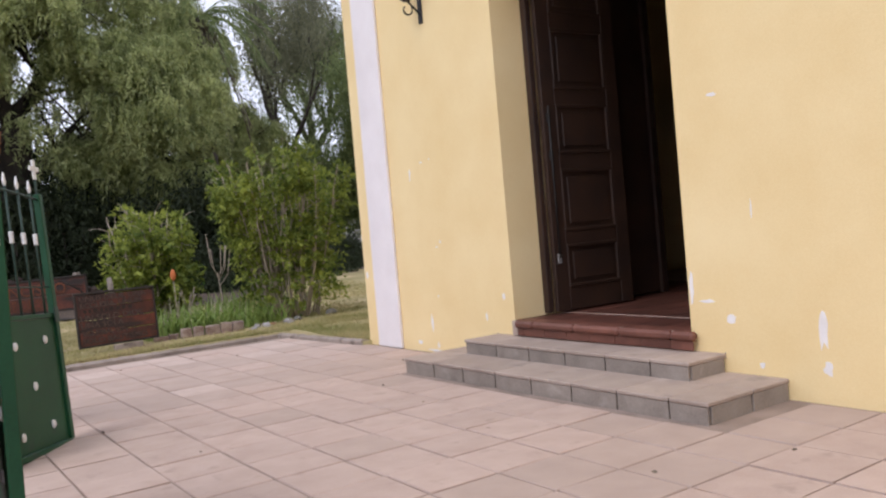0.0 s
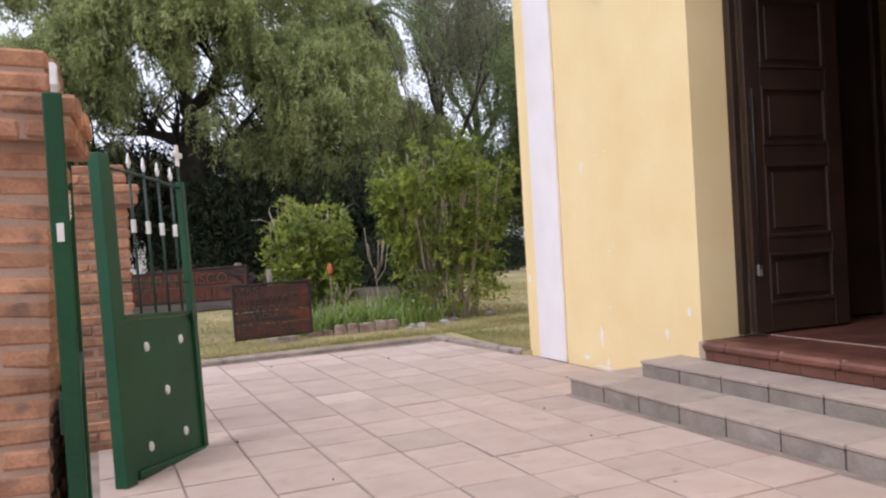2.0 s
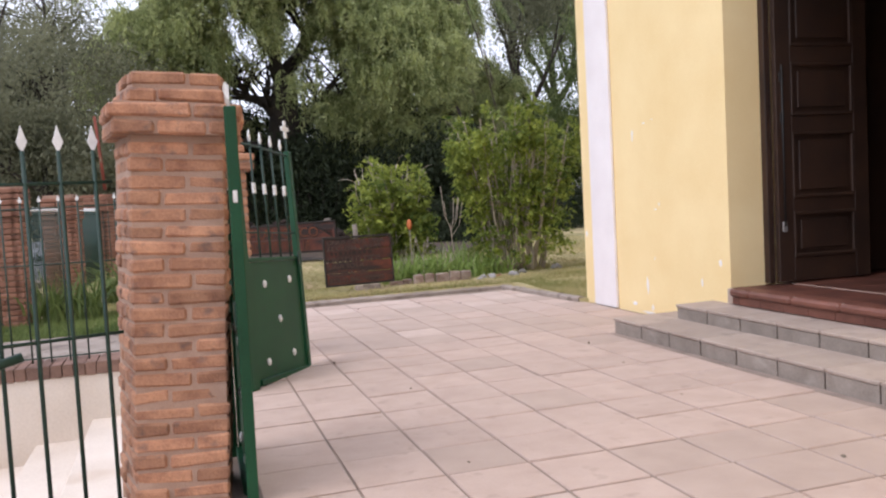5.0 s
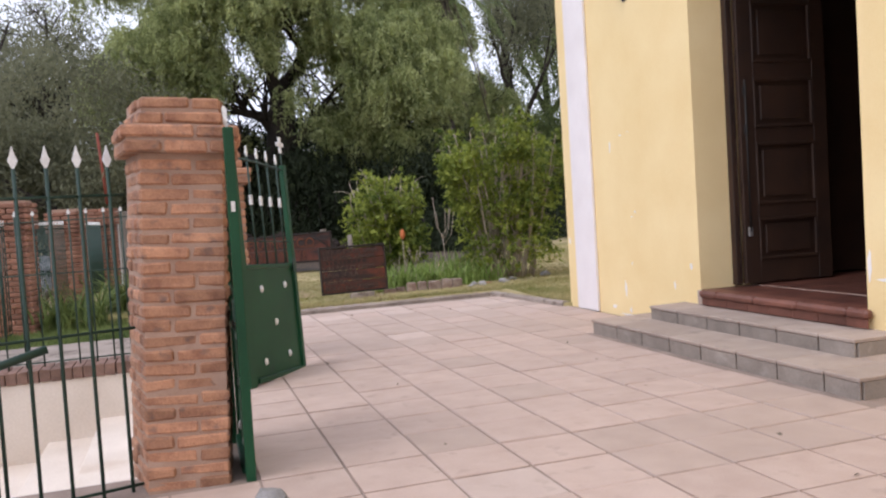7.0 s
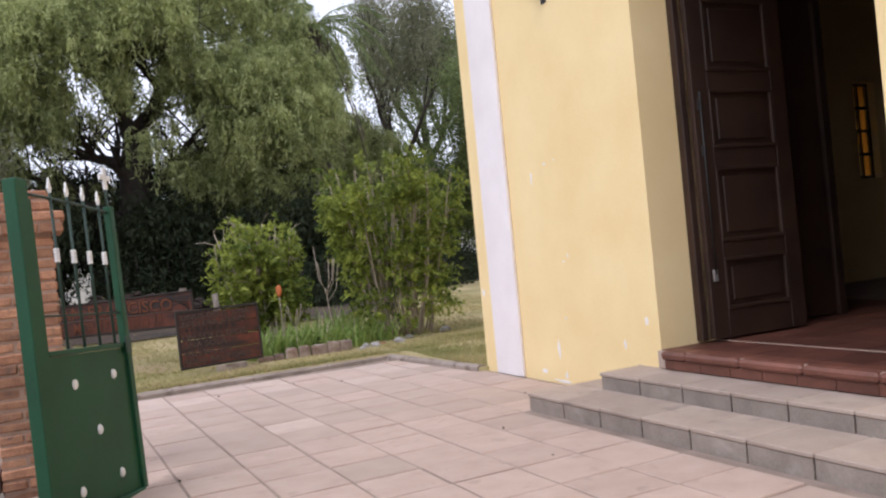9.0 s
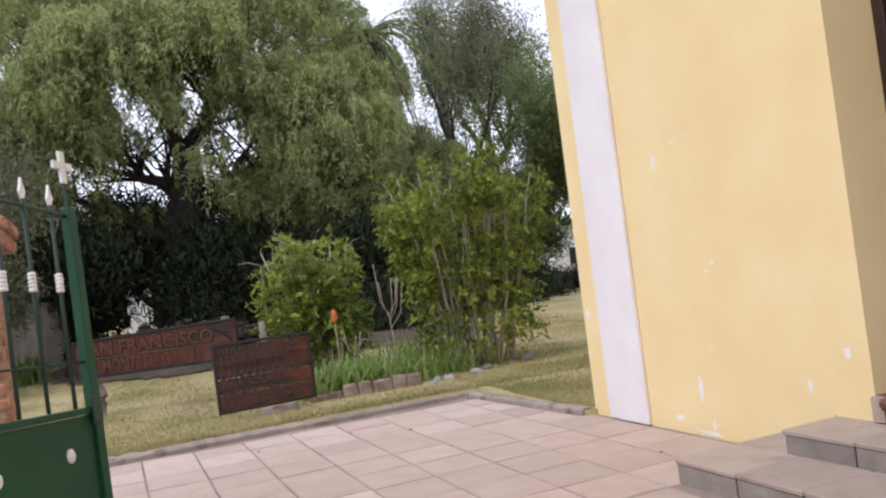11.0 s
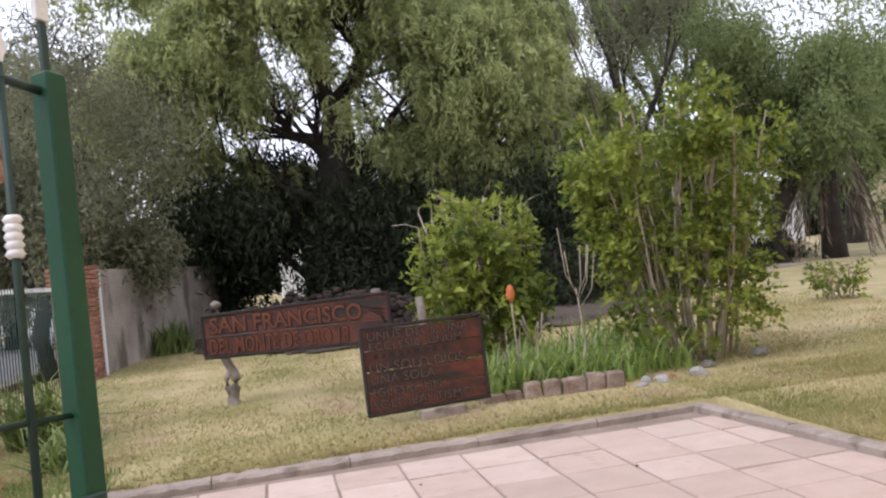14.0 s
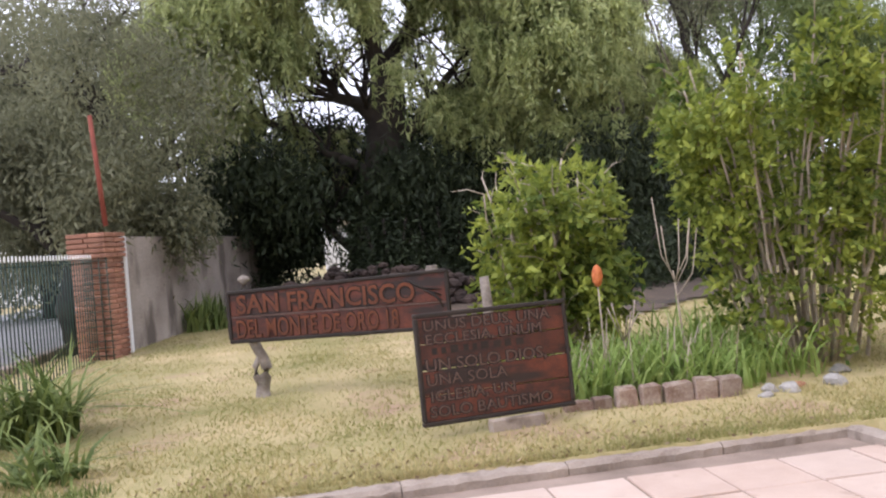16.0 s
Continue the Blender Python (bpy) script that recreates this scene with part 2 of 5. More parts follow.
def leaf_mesh(name, centres, ways, lengths, widths, material, parent, rng, label="", kind="", lie=0.0):
    """Many small pointed leaves in one mesh: each a folded diamond from its centre along its way."""
    n = len(centres)
    ways = ways / np.linalg.norm(ways, axis=1, keepdims=True)
    side = np.cross(ways, rng.normal(size=(n, 3)) + np.array([0, 0, lie]))
    side /= np.linalg.norm(side, axis=1, keepdims=True) + 1e-9
    lengths, widths = np.broadcast_to(lengths, n)[:, None], np.broadcast_to(widths, n)[:, None]
    v = np.empty((n, 4, 3))
    v[:, 0] = centres
    v[:, 1] = centres + ways * lengths * 0.45 + side * widths / 2
    v[:, 2] = centres + ways * lengths
    v[:, 3] = centres + ways * lengths * 0.45 - side * widths / 2
    me = bpy.data.meshes.new(name)
    me.vertices.add(4 * n)
    me.vertices.foreach_set("co", v.ravel())
    me.loops.add(4 * n)
    me.loops.foreach_set("vertex_index", np.arange(4 * n))
    me.polygons.add(n)
    me.polygons.foreach_set("loop_start", np.arange(0, 4 * n, 4))
    me.polygons.foreach_set("loop_total", np.full(n, 4))
    me.update(calc_edges=True)
    me.materials.append(material)
    ob = new(name, me)
    if parent is not None:
        ob.parent = parent
    return tagged(ob, label, kind=kind)


def limbs(bm, rng, start, way, length, radius, depth, spread, ends, lift=0.1, sides=7):
    """Branching limbs, tapered and crooked; the tips are added to ends."""
    pts, rad, p, d = [Vector(start)], [radius], Vector(start), Vector(way).normalized()
    steps = 5
    for k in range(steps):
        d = (d + Vector((rng.gauss(0, 0.16), rng.gauss(0, 0.16), rng.gauss(0, 0.1) + lift * 0.3))).normalized()
        p = p + d * length / steps
        pts.append(p.copy())
        rad.append(radius * (1 - 0.5 * (k + 1) / steps))
        if depth <= 1:
            ends.append(p.copy())
    tube(bm, pts, rad, sides, cap=False)
    if depth > 0:
        for k in range(3 if depth > 1 else 4):
            at = rng.choice(range(2, steps + 1))
            side = Vector((rng.gauss(0, 1), rng.gauss(0, 1), rng.gauss(0, 0.5) + lift)).normalized()
            limbs(bm, rng, pts[at], d * (1 - spread) + side * spread, length * rng.uniform(0.55, 0.8), rad[at] * 0.65, depth - 1, spread, ends, lift, max(4, sides - 1))


def clumps(rng, centres, count, size, droop):
    """Leaf places gathered round clump centres, drawn down by droop."""
    pick = centres[rng.integers(0, len(centres), count)]
    off = rng.normal(size=(count, 3)) * size
    off[:, 2] -= np.abs(rng.normal(size=count)) * droop
    return pick + off


# ---- ground, patio, church ----
FX = 4.995          # the church front
PATIO_N, PATIO_E = 10.93, 4.83
WELL = (-2.05, 0.5, 4.25, 7.2)   # the sunken stair beside the gate

rng = np.random.default_rng(3)


def lawn_z(x, y):
    if x < -1.7:
        return 0.0
    z = 0.055 + 0.04 * noise.noise(Vector((x * 0.5, y * 0.5, 0))) + 0.02 * noise.noise(Vector((x * 2, y * 2, 5)))
    return z + min(0.3, max(0.0, y - 14) * 0.015)


def ground_height(x, y):
    if WELL[0] < x < WELL[1] and WELL[2] < y < WELL[3]:
        return -2.2
    if (y < WELL[2] and x < 30) or (x > 0.5 and y < PATIO_N and x < 30 and (x < PATIO_E + 0.06 or y < 8.9)):
        return -0.14
    return 0.0


def build_ground():
    e = 0.002
    xs = sorted({*np.linspace(-12, 30, 85).round(3), -2500, -600, -150, -60, -25, 60, 150, 600, 2500, WELL[0] - e, WELL[0] + e, WELL[1] - e, WELL[1] + e, PATIO_E + 0.06 - e, PATIO_E + 0.06 + e, 30 - e, 30 + e})
    ys = sorted({*np.linspace(-10, 45, 111).round(3), -2500, -600, -150, -40, 80, 200, 600, 2500, WELL[2] - e, WELL[2] + e, WELL[3] - e, WELL[3] + e, PATIO_N - e, PATIO_N + e, 8.9 - e, 8.9 + e})
    bm = bmesh.new()
    grid = []
    for y in ys:
        row = []
        for x in xs:
            z = ground_height(x, y)
            if z == 0.0:
                z = lawn_z(x, y)
            row.append(bm.verts.new((x, y, z)))
        grid.append(row)
    for a, b in zip(grid, grid[1:]):
        for k in range(len(xs) - 1):
            bm.faces.new((a[k], a[k + 1], b[k + 1], b[k])).smooth = True
    ob = part("ground", bm, LAWN)
    return tagged(ob, "patchy dry lawn with bare earth round the paved patio", "ground", kind="structure")


ground = build_ground()


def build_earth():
    """Bare earth under the trees, an uneven sheet laid on the lawn, their shade put into its dark colour."""
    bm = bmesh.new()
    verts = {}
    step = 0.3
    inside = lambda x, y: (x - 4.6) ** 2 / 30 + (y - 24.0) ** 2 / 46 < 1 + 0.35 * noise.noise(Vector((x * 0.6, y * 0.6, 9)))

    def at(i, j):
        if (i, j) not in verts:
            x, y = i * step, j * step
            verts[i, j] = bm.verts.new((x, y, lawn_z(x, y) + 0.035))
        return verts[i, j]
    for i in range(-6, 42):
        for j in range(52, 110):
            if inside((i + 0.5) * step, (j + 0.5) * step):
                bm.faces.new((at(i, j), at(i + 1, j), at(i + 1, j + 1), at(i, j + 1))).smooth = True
    return tagged(part("bare_earth", bm, EARTH), "bare earth and leaf litter under the trees, shade in its colour", "ground", kind="structure")


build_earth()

# bedding under the pavers
bed = part("patio_bedding", boxed(0.5, FX + 0.03, 4.2, PATIO_N, -0.12, -0.008), JOINT)
tagged(bed, "grey mortar bed between the patio pavers", "paving", kind="structure")
bed2 = part("patio_bedding", boxed(-2.22, FX + 0.03, -9, 4.2, -0.12, -0.008), JOINT)
tagged(bed2, "grey mortar bed between the patio pavers", "paving", kind="structure")


def build_wall_slab(name, x0, x1, y0, y1, z0, z1, material, label, holes=()):
    """A wall with openings right through it, in the y-z plane; holes are (y0, y1, z0, z1)."""
    bm = bmesh.new()
    ys = sorted({y0, y1, *(h[0] for h in holes), *(h[1] for h in holes)})
    zs = sorted({z0, z1, *(h[2] for h in holes), *(h[3] for h in holes)})
    inside = lambda y, z: any(h[0] < y < h[1] and h[2] < z < h[3] for h in holes)
    for a, b in zip(ys, ys[1:]):
        for c, d in zip(zs, zs[1:]):
            if not inside((a + b) / 2, (c + d) / 2):
                box(bm, x0, x1, a, b, c, d)
    bmesh.ops.remove_doubles(bm, verts=bm.verts, dist=1e-4)
    twins = [f for f in bm.faces if any(g is not f and set(g.verts) == set(f.verts) for g in f.verts[0].link_faces)]
    bmesh.ops.delete(bm, geom=twins, context="FACES")
    ob = part(name, bm, material)
    return tagged(ob, label, "wall", kind="structure")


DOOR = (4.29, 6.235, 0.28, 3.7)
front_wall = build_wall_slab("wall_west", FX, FX + 0.55, -8.0, 8.93, -0.1, 6.5, YELLOW, "yellow limewashed church front with flaking paint", [DOOR])
# side wall with an arched window opening, in the x-z plane
bm = bmesh.new()
WX0, WX1, WZ0, WZ1 = 10.42, 10.84, 1.7, 2.95
for x0, x1, z0, z1 in ((FX + 0.552, WX0, -0.1, 6.5), (WX1, 16, -0.1, 6.5), (WX0, WX1, -0.1, WZ0), (WX0, WX1, WZ1, 6.5)):
    box(bm, x0, x1, 8.4, 8.93, z0, z1)
side_wall = tagged(part("wall_north", bm, YELLOW), "yellow church side wall", "wall", kind="structure")
tagged(part("wall_east", boxed(16, 16.4, -8, 8.93, -0.1, 6.5), NAVE), "cream nave end wall, dimness put into its colour", "wall", kind="structure")
tagged(part("wall_south", boxed(FX + 0.552, 16, -8, -7.6, -0.1, 6.5), NAVE), "cream nave wall, dimness put into its colour", "wall", kind="structure")
tagged(part("ceiling", boxed(FX - 0.2, 16.6, -8.3, 9.1, 6.502, 6.8), DOORWOOD), "dark wooden church ceiling", "ceiling", kind="structure")
floor_in = tagged(part("floor", boxed(FX + 0.552, 16, -7.6, 8.4, 0.2, 0.398), TERRAJOINT), "red tiled church floor with pale joints", "floor", kind="structure")
pilaster = part("trim", boxed(FX - 0.035, FX - 0.001, 8.18, 8.675, 0.0, 6.5, bevel=0.006), WHITE)
tagged(pilaster, "white painted pilaster strip at the church corner", "pilaster", kind="structure")

# flaked paint on the church front
chip_rng = random.Random(8)


def paint_chip(y, z, w, h):
    bm = bmesh.new()
    n = 11
    ring = []
    for k in range(n):
        a = 2 * math.pi * k / n
        r = chip_rng.uniform(0.55, 1.1)
        ring.append((y + w / 2 * r * math.cos(a), z + h / 2 * r * math.sin(a)))
    front = [bm.verts.new((FX - 0.0025, a, b)) for a, b in ring]
    back = [bm.verts.new((FX + 0.002, a, b)) for a, b in ring]
    bm.faces.new(front[::-1])
    for k in range(n):
        bm.faces.new((front[k], front[(k + 1) % n], back[(k + 1) % n], back[k]))
    part("paint_chip", bm, CHIP, front_wall, "bare white plaster where paint flaked")


# steps and sill
def block_row(parent, name, x0, x1, y0, y1, z0, z1, width, along, material, bevel=0.006, gap=0.006, start=0.0):
    """A row of single tiles with open joints, along y or x."""
    a0, a1 = (y0, y1) if along == "y" else (x0, x1)
    cuts = [a0] + [c for c in np.arange(a0 + start, a1, width) if a0 + 0.05 < c < a1 - 0.05] + [a1]
    for a, b in zip(cuts, cuts[1:]):
        d = np.array((x1 - x0, b - a - gap, z1 - z0) if along == "y" else (b - a - gap, y1 - y0, z1 - z0))
        me = piece_meshes(name, d, bevel, 0.0015, material, 1)[0]
        c = ((x0 + x1) / 2, (a + b) / 2, (z0 + z1) / 2) if along == "y" else ((a + b) / 2, (y0 + y1) / 2, (z0 + z1) / 2)
        piece(name, me, parent, pose(*c))


def build_step(x0, y0, y1, z0, z1, label, start):
    root = part("step", boxed(x0 + 0.02, FX - 0.002, y0 + 0.02, y1 - 0.02, z0, z1 - 0.02), JOINT)
    tagged(root, label, "step", "church door steps", "structure")
    tread = 0.028
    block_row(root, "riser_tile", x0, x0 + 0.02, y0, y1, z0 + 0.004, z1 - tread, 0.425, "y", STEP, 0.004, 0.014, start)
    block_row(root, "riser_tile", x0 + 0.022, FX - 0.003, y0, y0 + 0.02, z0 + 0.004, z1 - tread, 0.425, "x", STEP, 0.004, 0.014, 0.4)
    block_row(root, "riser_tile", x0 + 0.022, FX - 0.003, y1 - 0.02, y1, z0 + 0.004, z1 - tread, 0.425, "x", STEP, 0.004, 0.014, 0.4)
    block_row(root, "tread_tile", x0 - 0.008, x0 + 0.43, y0 - 0.008, y1 + 0.008, z1 - tread, z1, 0.425, "y", TREAD, 0.006, 0.006, start)
    block_row(root, "tread_tile", x0 + 0.436, FX - 0.003, y0 - 0.008, y1 + 0.008, z1 - tread, z1, 0.425, "y", TREAD, 0.006, 0.006, start)


build_step(4.18, 3.56, 6.858, -0.05, 0.13, "lower grey tiled step before the church door", 0.29)
build_step(4.608, 4.025, 6.494, 0.11, 0.255, "upper grey tiled step before the church door", 0.33)

sill = part("door_sill", boxed(FX - 0.04, FX + 0.55, DOOR[0] + 0.003, DOOR[1] - 0.003, 0.262, 0.389), TERRAJOINT)
tagged(sill, "worn red-brown tiled sill of the church doorway", "sill", kind="structure")
block_row(sill, "base_brick", FX - 0.056, FX - 0.041, 4.24, 6.15, 0.262, 0.330, 0.27, "y", TERRA, 0.004, 0.005, 0.2)
block_row(sill, "nosing_brick", FX - 0.085, FX - 0.003, 4.225, 6.165, 0.331, 0.395, 0.5, "y", TERRA, 0.020, 0.002, 0.2)
block_row(sill, "sill_tile", FX + 0.001, FX + 0.127, DOOR[0] + 0.004, DOOR[1] - 0.004, 0.357, 0.394, 0.27, "y", TERRA, 0.002, 0.008, 0.1)
# rows behind the first take the tile with indoor shade in its colour
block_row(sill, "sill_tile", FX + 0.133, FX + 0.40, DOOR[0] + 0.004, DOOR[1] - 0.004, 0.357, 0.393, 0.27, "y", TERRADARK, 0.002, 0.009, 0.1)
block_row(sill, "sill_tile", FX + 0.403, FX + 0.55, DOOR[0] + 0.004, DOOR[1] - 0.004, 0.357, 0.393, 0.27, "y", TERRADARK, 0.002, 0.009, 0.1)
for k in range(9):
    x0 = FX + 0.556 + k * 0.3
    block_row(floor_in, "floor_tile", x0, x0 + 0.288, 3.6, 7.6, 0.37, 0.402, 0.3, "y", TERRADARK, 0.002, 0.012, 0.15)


# church door leaf, frame
def build_door():
    root = thing("church_door", (FX + 0.42, DOOR[1] - 0.085, 0.408), -3.0, "tall dark panelled wooden church door leaf standing open inwards", "door")
    W, Hh, T = 0.95, 3.3, 0.05
    for x0, x1 in ((0, 0.15), (W - 0.15, W)):
        part("stile", boxed(x0, x1, -T, 0, 0.01, Hh, bevel=0.004), DOORWOOD, root)
    rails = [0.01, 0.22, 0.62, 0.74, 1.32, 1.46, 1.92, 2.06, 2.62, 2.76, 3.12, Hh]
    for a, b in zip(rails[::2], rails[1::2]):
        part("rail", boxed(0.152, W - 0.152, -T + 0.002, -0.002, a, b, bevel=0.004), DOORWOOD, root)
    for a, b in zip(rails[1:-1:2], rails[2:-1:2]):
        bm = boxed(0.152, W - 0.152, -T + 0.022, -0.022, a + 0.002, b - 0.002)
        box(bm, 0.23, W - 0.23, -T + 0.008, -T + 0.024, a + 0.07, b - 0.07, bevel=0.007)
        for z0, z1, x0, x1 in ((a, a + 0.03, 0.152, W - 0.152), (b - 0.03, b, 0.152, W - 0.152), (a + 0.03, b - 0.03, 0.152, 0.182), (a + 0.03, b - 0.03, W - 0.182, W - 0.152)):
            box(bm, x0, x1, -T - 0.008, -T + 0.02, z0, z1, bevel=0.006)
        part("panel", bm, DOORWOOD, root)
    for z in (0.45, 1.4, 1.75):
        part("bolt_plate", boxed(0.03, 0.075, -T - 0.014, -T - 0.001, z, z + 0.09, bevel=0.004), STONE if z < 1 else BLACK, root, "worn metal bolt plate")
    tube_bm = tube(bmesh.new(), [(0.055, -T - 0.012, 0.5), (0.055, -T - 0.012, 1.9)], [0.009, 0.009], 8)
    part("bolt", tube_bm, BLACK, root)


build_door()
frame_root = thing("door_frame", (0, 0, 0), 0, "dark wooden door frame in the church doorway", "door frame", kind="structure")
part("jamb", boxed(FX + 0.355, FX + 0.42, DOOR[1] - 0.07, DOOR[1] - 0.002, 0.409, DOOR[3] - 0.003, bevel=0.006), DOORWOOD, frame_root)
part("jamb", boxed(FX + 0.355, FX + 0.42, DOOR[0] + 0.002, DOOR[0] + 0.07, 0.409, DOOR[3] - 0.003, bevel=0.006), DOORWOOD, frame_root)
part("head", boxed(FX + 0.355, FX + 0.42, DOOR[0] + 0.072, DOOR[1] - 0.072, DOOR[3] - 0.08, DOOR[3] - 0.003, bevel=0.006), DOORWOOD, frame_root)

# inner wooden screen
screen = thing("wooden_screen", (6.52, 6.36, 0.403), 0, "dark wooden entrance screen standing inside the church", "screen")
part("post", boxed(-0.05, 0.05, -0.05, 0.05, 0, 3.6, bevel=0.008), DOORWOOD, screen)
part("post", boxed(0.58, 0.68, -0.05, 0.05, 0, 3.6, bevel=0.008), DOORWOOD, screen)
part("panel", boxed(0.052, 0.578, -0.02, 0.02, 0.02, 3.58, bevel=0.004), DOORWOOD, screen)

# amber window of the nave
GLASS = bpy.data.materials.new("amber_glass")
GLASS.use_nodes = True
_g = GLASS.node_tree.nodes["Principled BSDF"]
_g.inputs["Base Color"].default_value = (0.62, 0.33, 0.08, 1)
_g.inputs["Transmission Weight"].default_value = 1.0
_g.inputs["Roughness"].default_value = 0.25
nave_window = thing("window_1", (0, 0, 0), 0, "arched church window with amber panes", "window", kind="structure")
bm = bmesh.new()
for x in np.linspace(WX0 + 0.02, WX1 - 0.02, 3):
    box(bm, x - 0.018, x + 0.018, 8.5, 8.54, WZ0, WZ1)
part("window_frame", bm, BLACK, nave_window)
for z in np.linspace(WZ0 + 0.02, WZ1 - 0.02, 5):
    part("glazing_bar", boxed(WX0, WX1, 8.495, 8.545, z - 0.018, z + 0.018), BLACK, nave_window)
for i in range(2):
    for j in range(4):
        w, h = (WX1 - WX0 - 0.04) / 2, (WZ1 - WZ0 - 0.04) / 4
        x, z = WX0 + 0.02 + i * w, WZ0 + 0.02 + j * h
        pane = part("pane", boxed(x + 0.02, x + w - 0.02, 8.517, 8.523, z + 0.02, z + h - 0.02), GLASS, nave_window)
        pane.visible_shadow = False


# wall lantern with a scroll
def build_lantern(y, z):
    root = thing("wall_lantern", (FX, y, z), 0, "black wrought iron wall lantern with a scroll bracket", "lamp")
    arc = [(-0.16 + 0.075 * math.cos(a) * (1 - 0.04 * k), 0, 0.07 + 0.075 * math.sin(a) * (1 - 0.04 * k)) for k, a in enumerate(np.linspace(0.4 * math.pi, -1.25 * math.pi, 15))]
    part("scroll", tube(bmesh.new(), arc, [0.009] * 15, 6), BLACK, root)
    part("arm", tube(bmesh.new(), [(-0.002, 0, 0.02), (-0.08, 0, 0.10), (-0.16, 0, 0.16)], [0.01] * 3, 6), BLACK, root)
    part("wall_plate", boxed(-0.012, -0.001, -0.035, 0.035, -0.06, 0.2, bevel=0.003), BLACK, root)
    body = bmesh.new()
    for k in range(6):
        a = k * math.pi / 3
        tube(body, [(-0.16 + 0.06 * math.cos(a), 0.06 * math.sin(a), 0.17), (-0.16 + 0.10 * math.cos(a), 0.10 * math.sin(a), 0.42)], [0.007] * 2, 5)
    part("cage", body, BLACK, root)
    part("base", tube(bmesh.new(), [(-0.16, 0, 0.15), (-0.16, 0, 0.18)], [0.04, 0.066], 6), BLACK, root)
    part("roof", tube(bmesh.new(), [(-0.16, 0, 0.42), (-0.16, 0, 0.52), (-0.16, 0, 0.56)], [0.12, 0.04, 0.01], 6), BLACK, root)


build_lantern(7.32, 3.40)


# ---- kerb ----
def build_kerb(name, a, b, label):
    """A run of worn cast kerb stones from a to b."""
    a, b = Vector((*a, 0)), Vector((*b, 0))
    way = (b - a).normalized()
    length = (b - a).length
    root = thing(name, (0, 0, 0), 0, label, "kerb", kind="structure")
    n = max(1, round(length / 1.0))
    side = Vector((-way.y, way.x, 0))
    for k in range(n):
        rk = random.Random(k + int(length * 10))
        p0, p1 = a + way * (length * k / n + 0.003), a + way * (length * (k + 1) / n - 0.003)
        bm = bmesh.new()
        rings = []
        m = 16
        for i in range(m + 1):
            p = p0.lerp(p1, i / m)
            wob = lambda s: rk.uniform(-s, s)
            prof = [(0.0, -0.1), (wob(0.006), 0.032 + wob(0.006)), (0.022 + wob(0.007), 0.052 + wob(0.006)), (0.10 + wob(0.010), 0.058 + wob(0.006)), (0.125, 0.04), (0.125, -0.1)]
            rings.append([bm.verts.new(p + side * u + Vector((0, 0, z))) for u, z in prof])
        for r, s in zip(rings, rings[1:]):
            for i in range(5):
                bm.faces.new((r[i], r[i + 1], s[i + 1], s[i]))
        bm.faces.new(rings[0])
        bm.faces.new(rings[-1][::-1])
        bmesh.ops.recalc_face_normals(bm, faces=bm.faces)
        part("kerb_stone", bm, KERB, root)


build_kerb("kerb_north", (0.3, 10.76), (4.80, 10.92), "low worn concrete kerb between patio and lawn")
build_kerb("kerb_east", (4.99, 8.94), (4.80, 10.93), "low worn concrete kerb between patio and lawn")


# ---- gate pillars ----
BW, BH, PITCH = 0.12, 0.0585, 0.0711
BRICK_SHAPES = {}


def brick_mesh(length, left, right, seed):
    """A worn hand-made brick, its ends slanted outwards towards the back by left and right."""
    key = (round(length, 3), round(left, 3), round(right, 3), seed)
    if key in BRICK_SHAPES:
        return BRICK_SHAPES[key]
    rk = random.Random(seed * 31 + int(length * 1000))
    h = BH * rk.uniform(0.93, 1.04)
    bm = boxed(-length / 2, length / 2, -BW / 2, BW / 2, -h / 2, h / 2)
    for v in bm.verts:
        if v.co.y > 0:
            v.co.x += right * BW if v.co.x > 0 else -left * BW
        v.co += Vector([rk.uniform(-0.005, 0.005) for _ in range(3)])
    bmesh.ops.bevel(bm, geom=list(bm.edges), offset=0.010, segments=1, affect="EDGES")
    me = bpy.data.meshes.new("brick")
    bm.to_mesh(me)
    bm.free()
    me.materials.append(BRICK)
    BRICK_SHAPES[key] = me
    return me


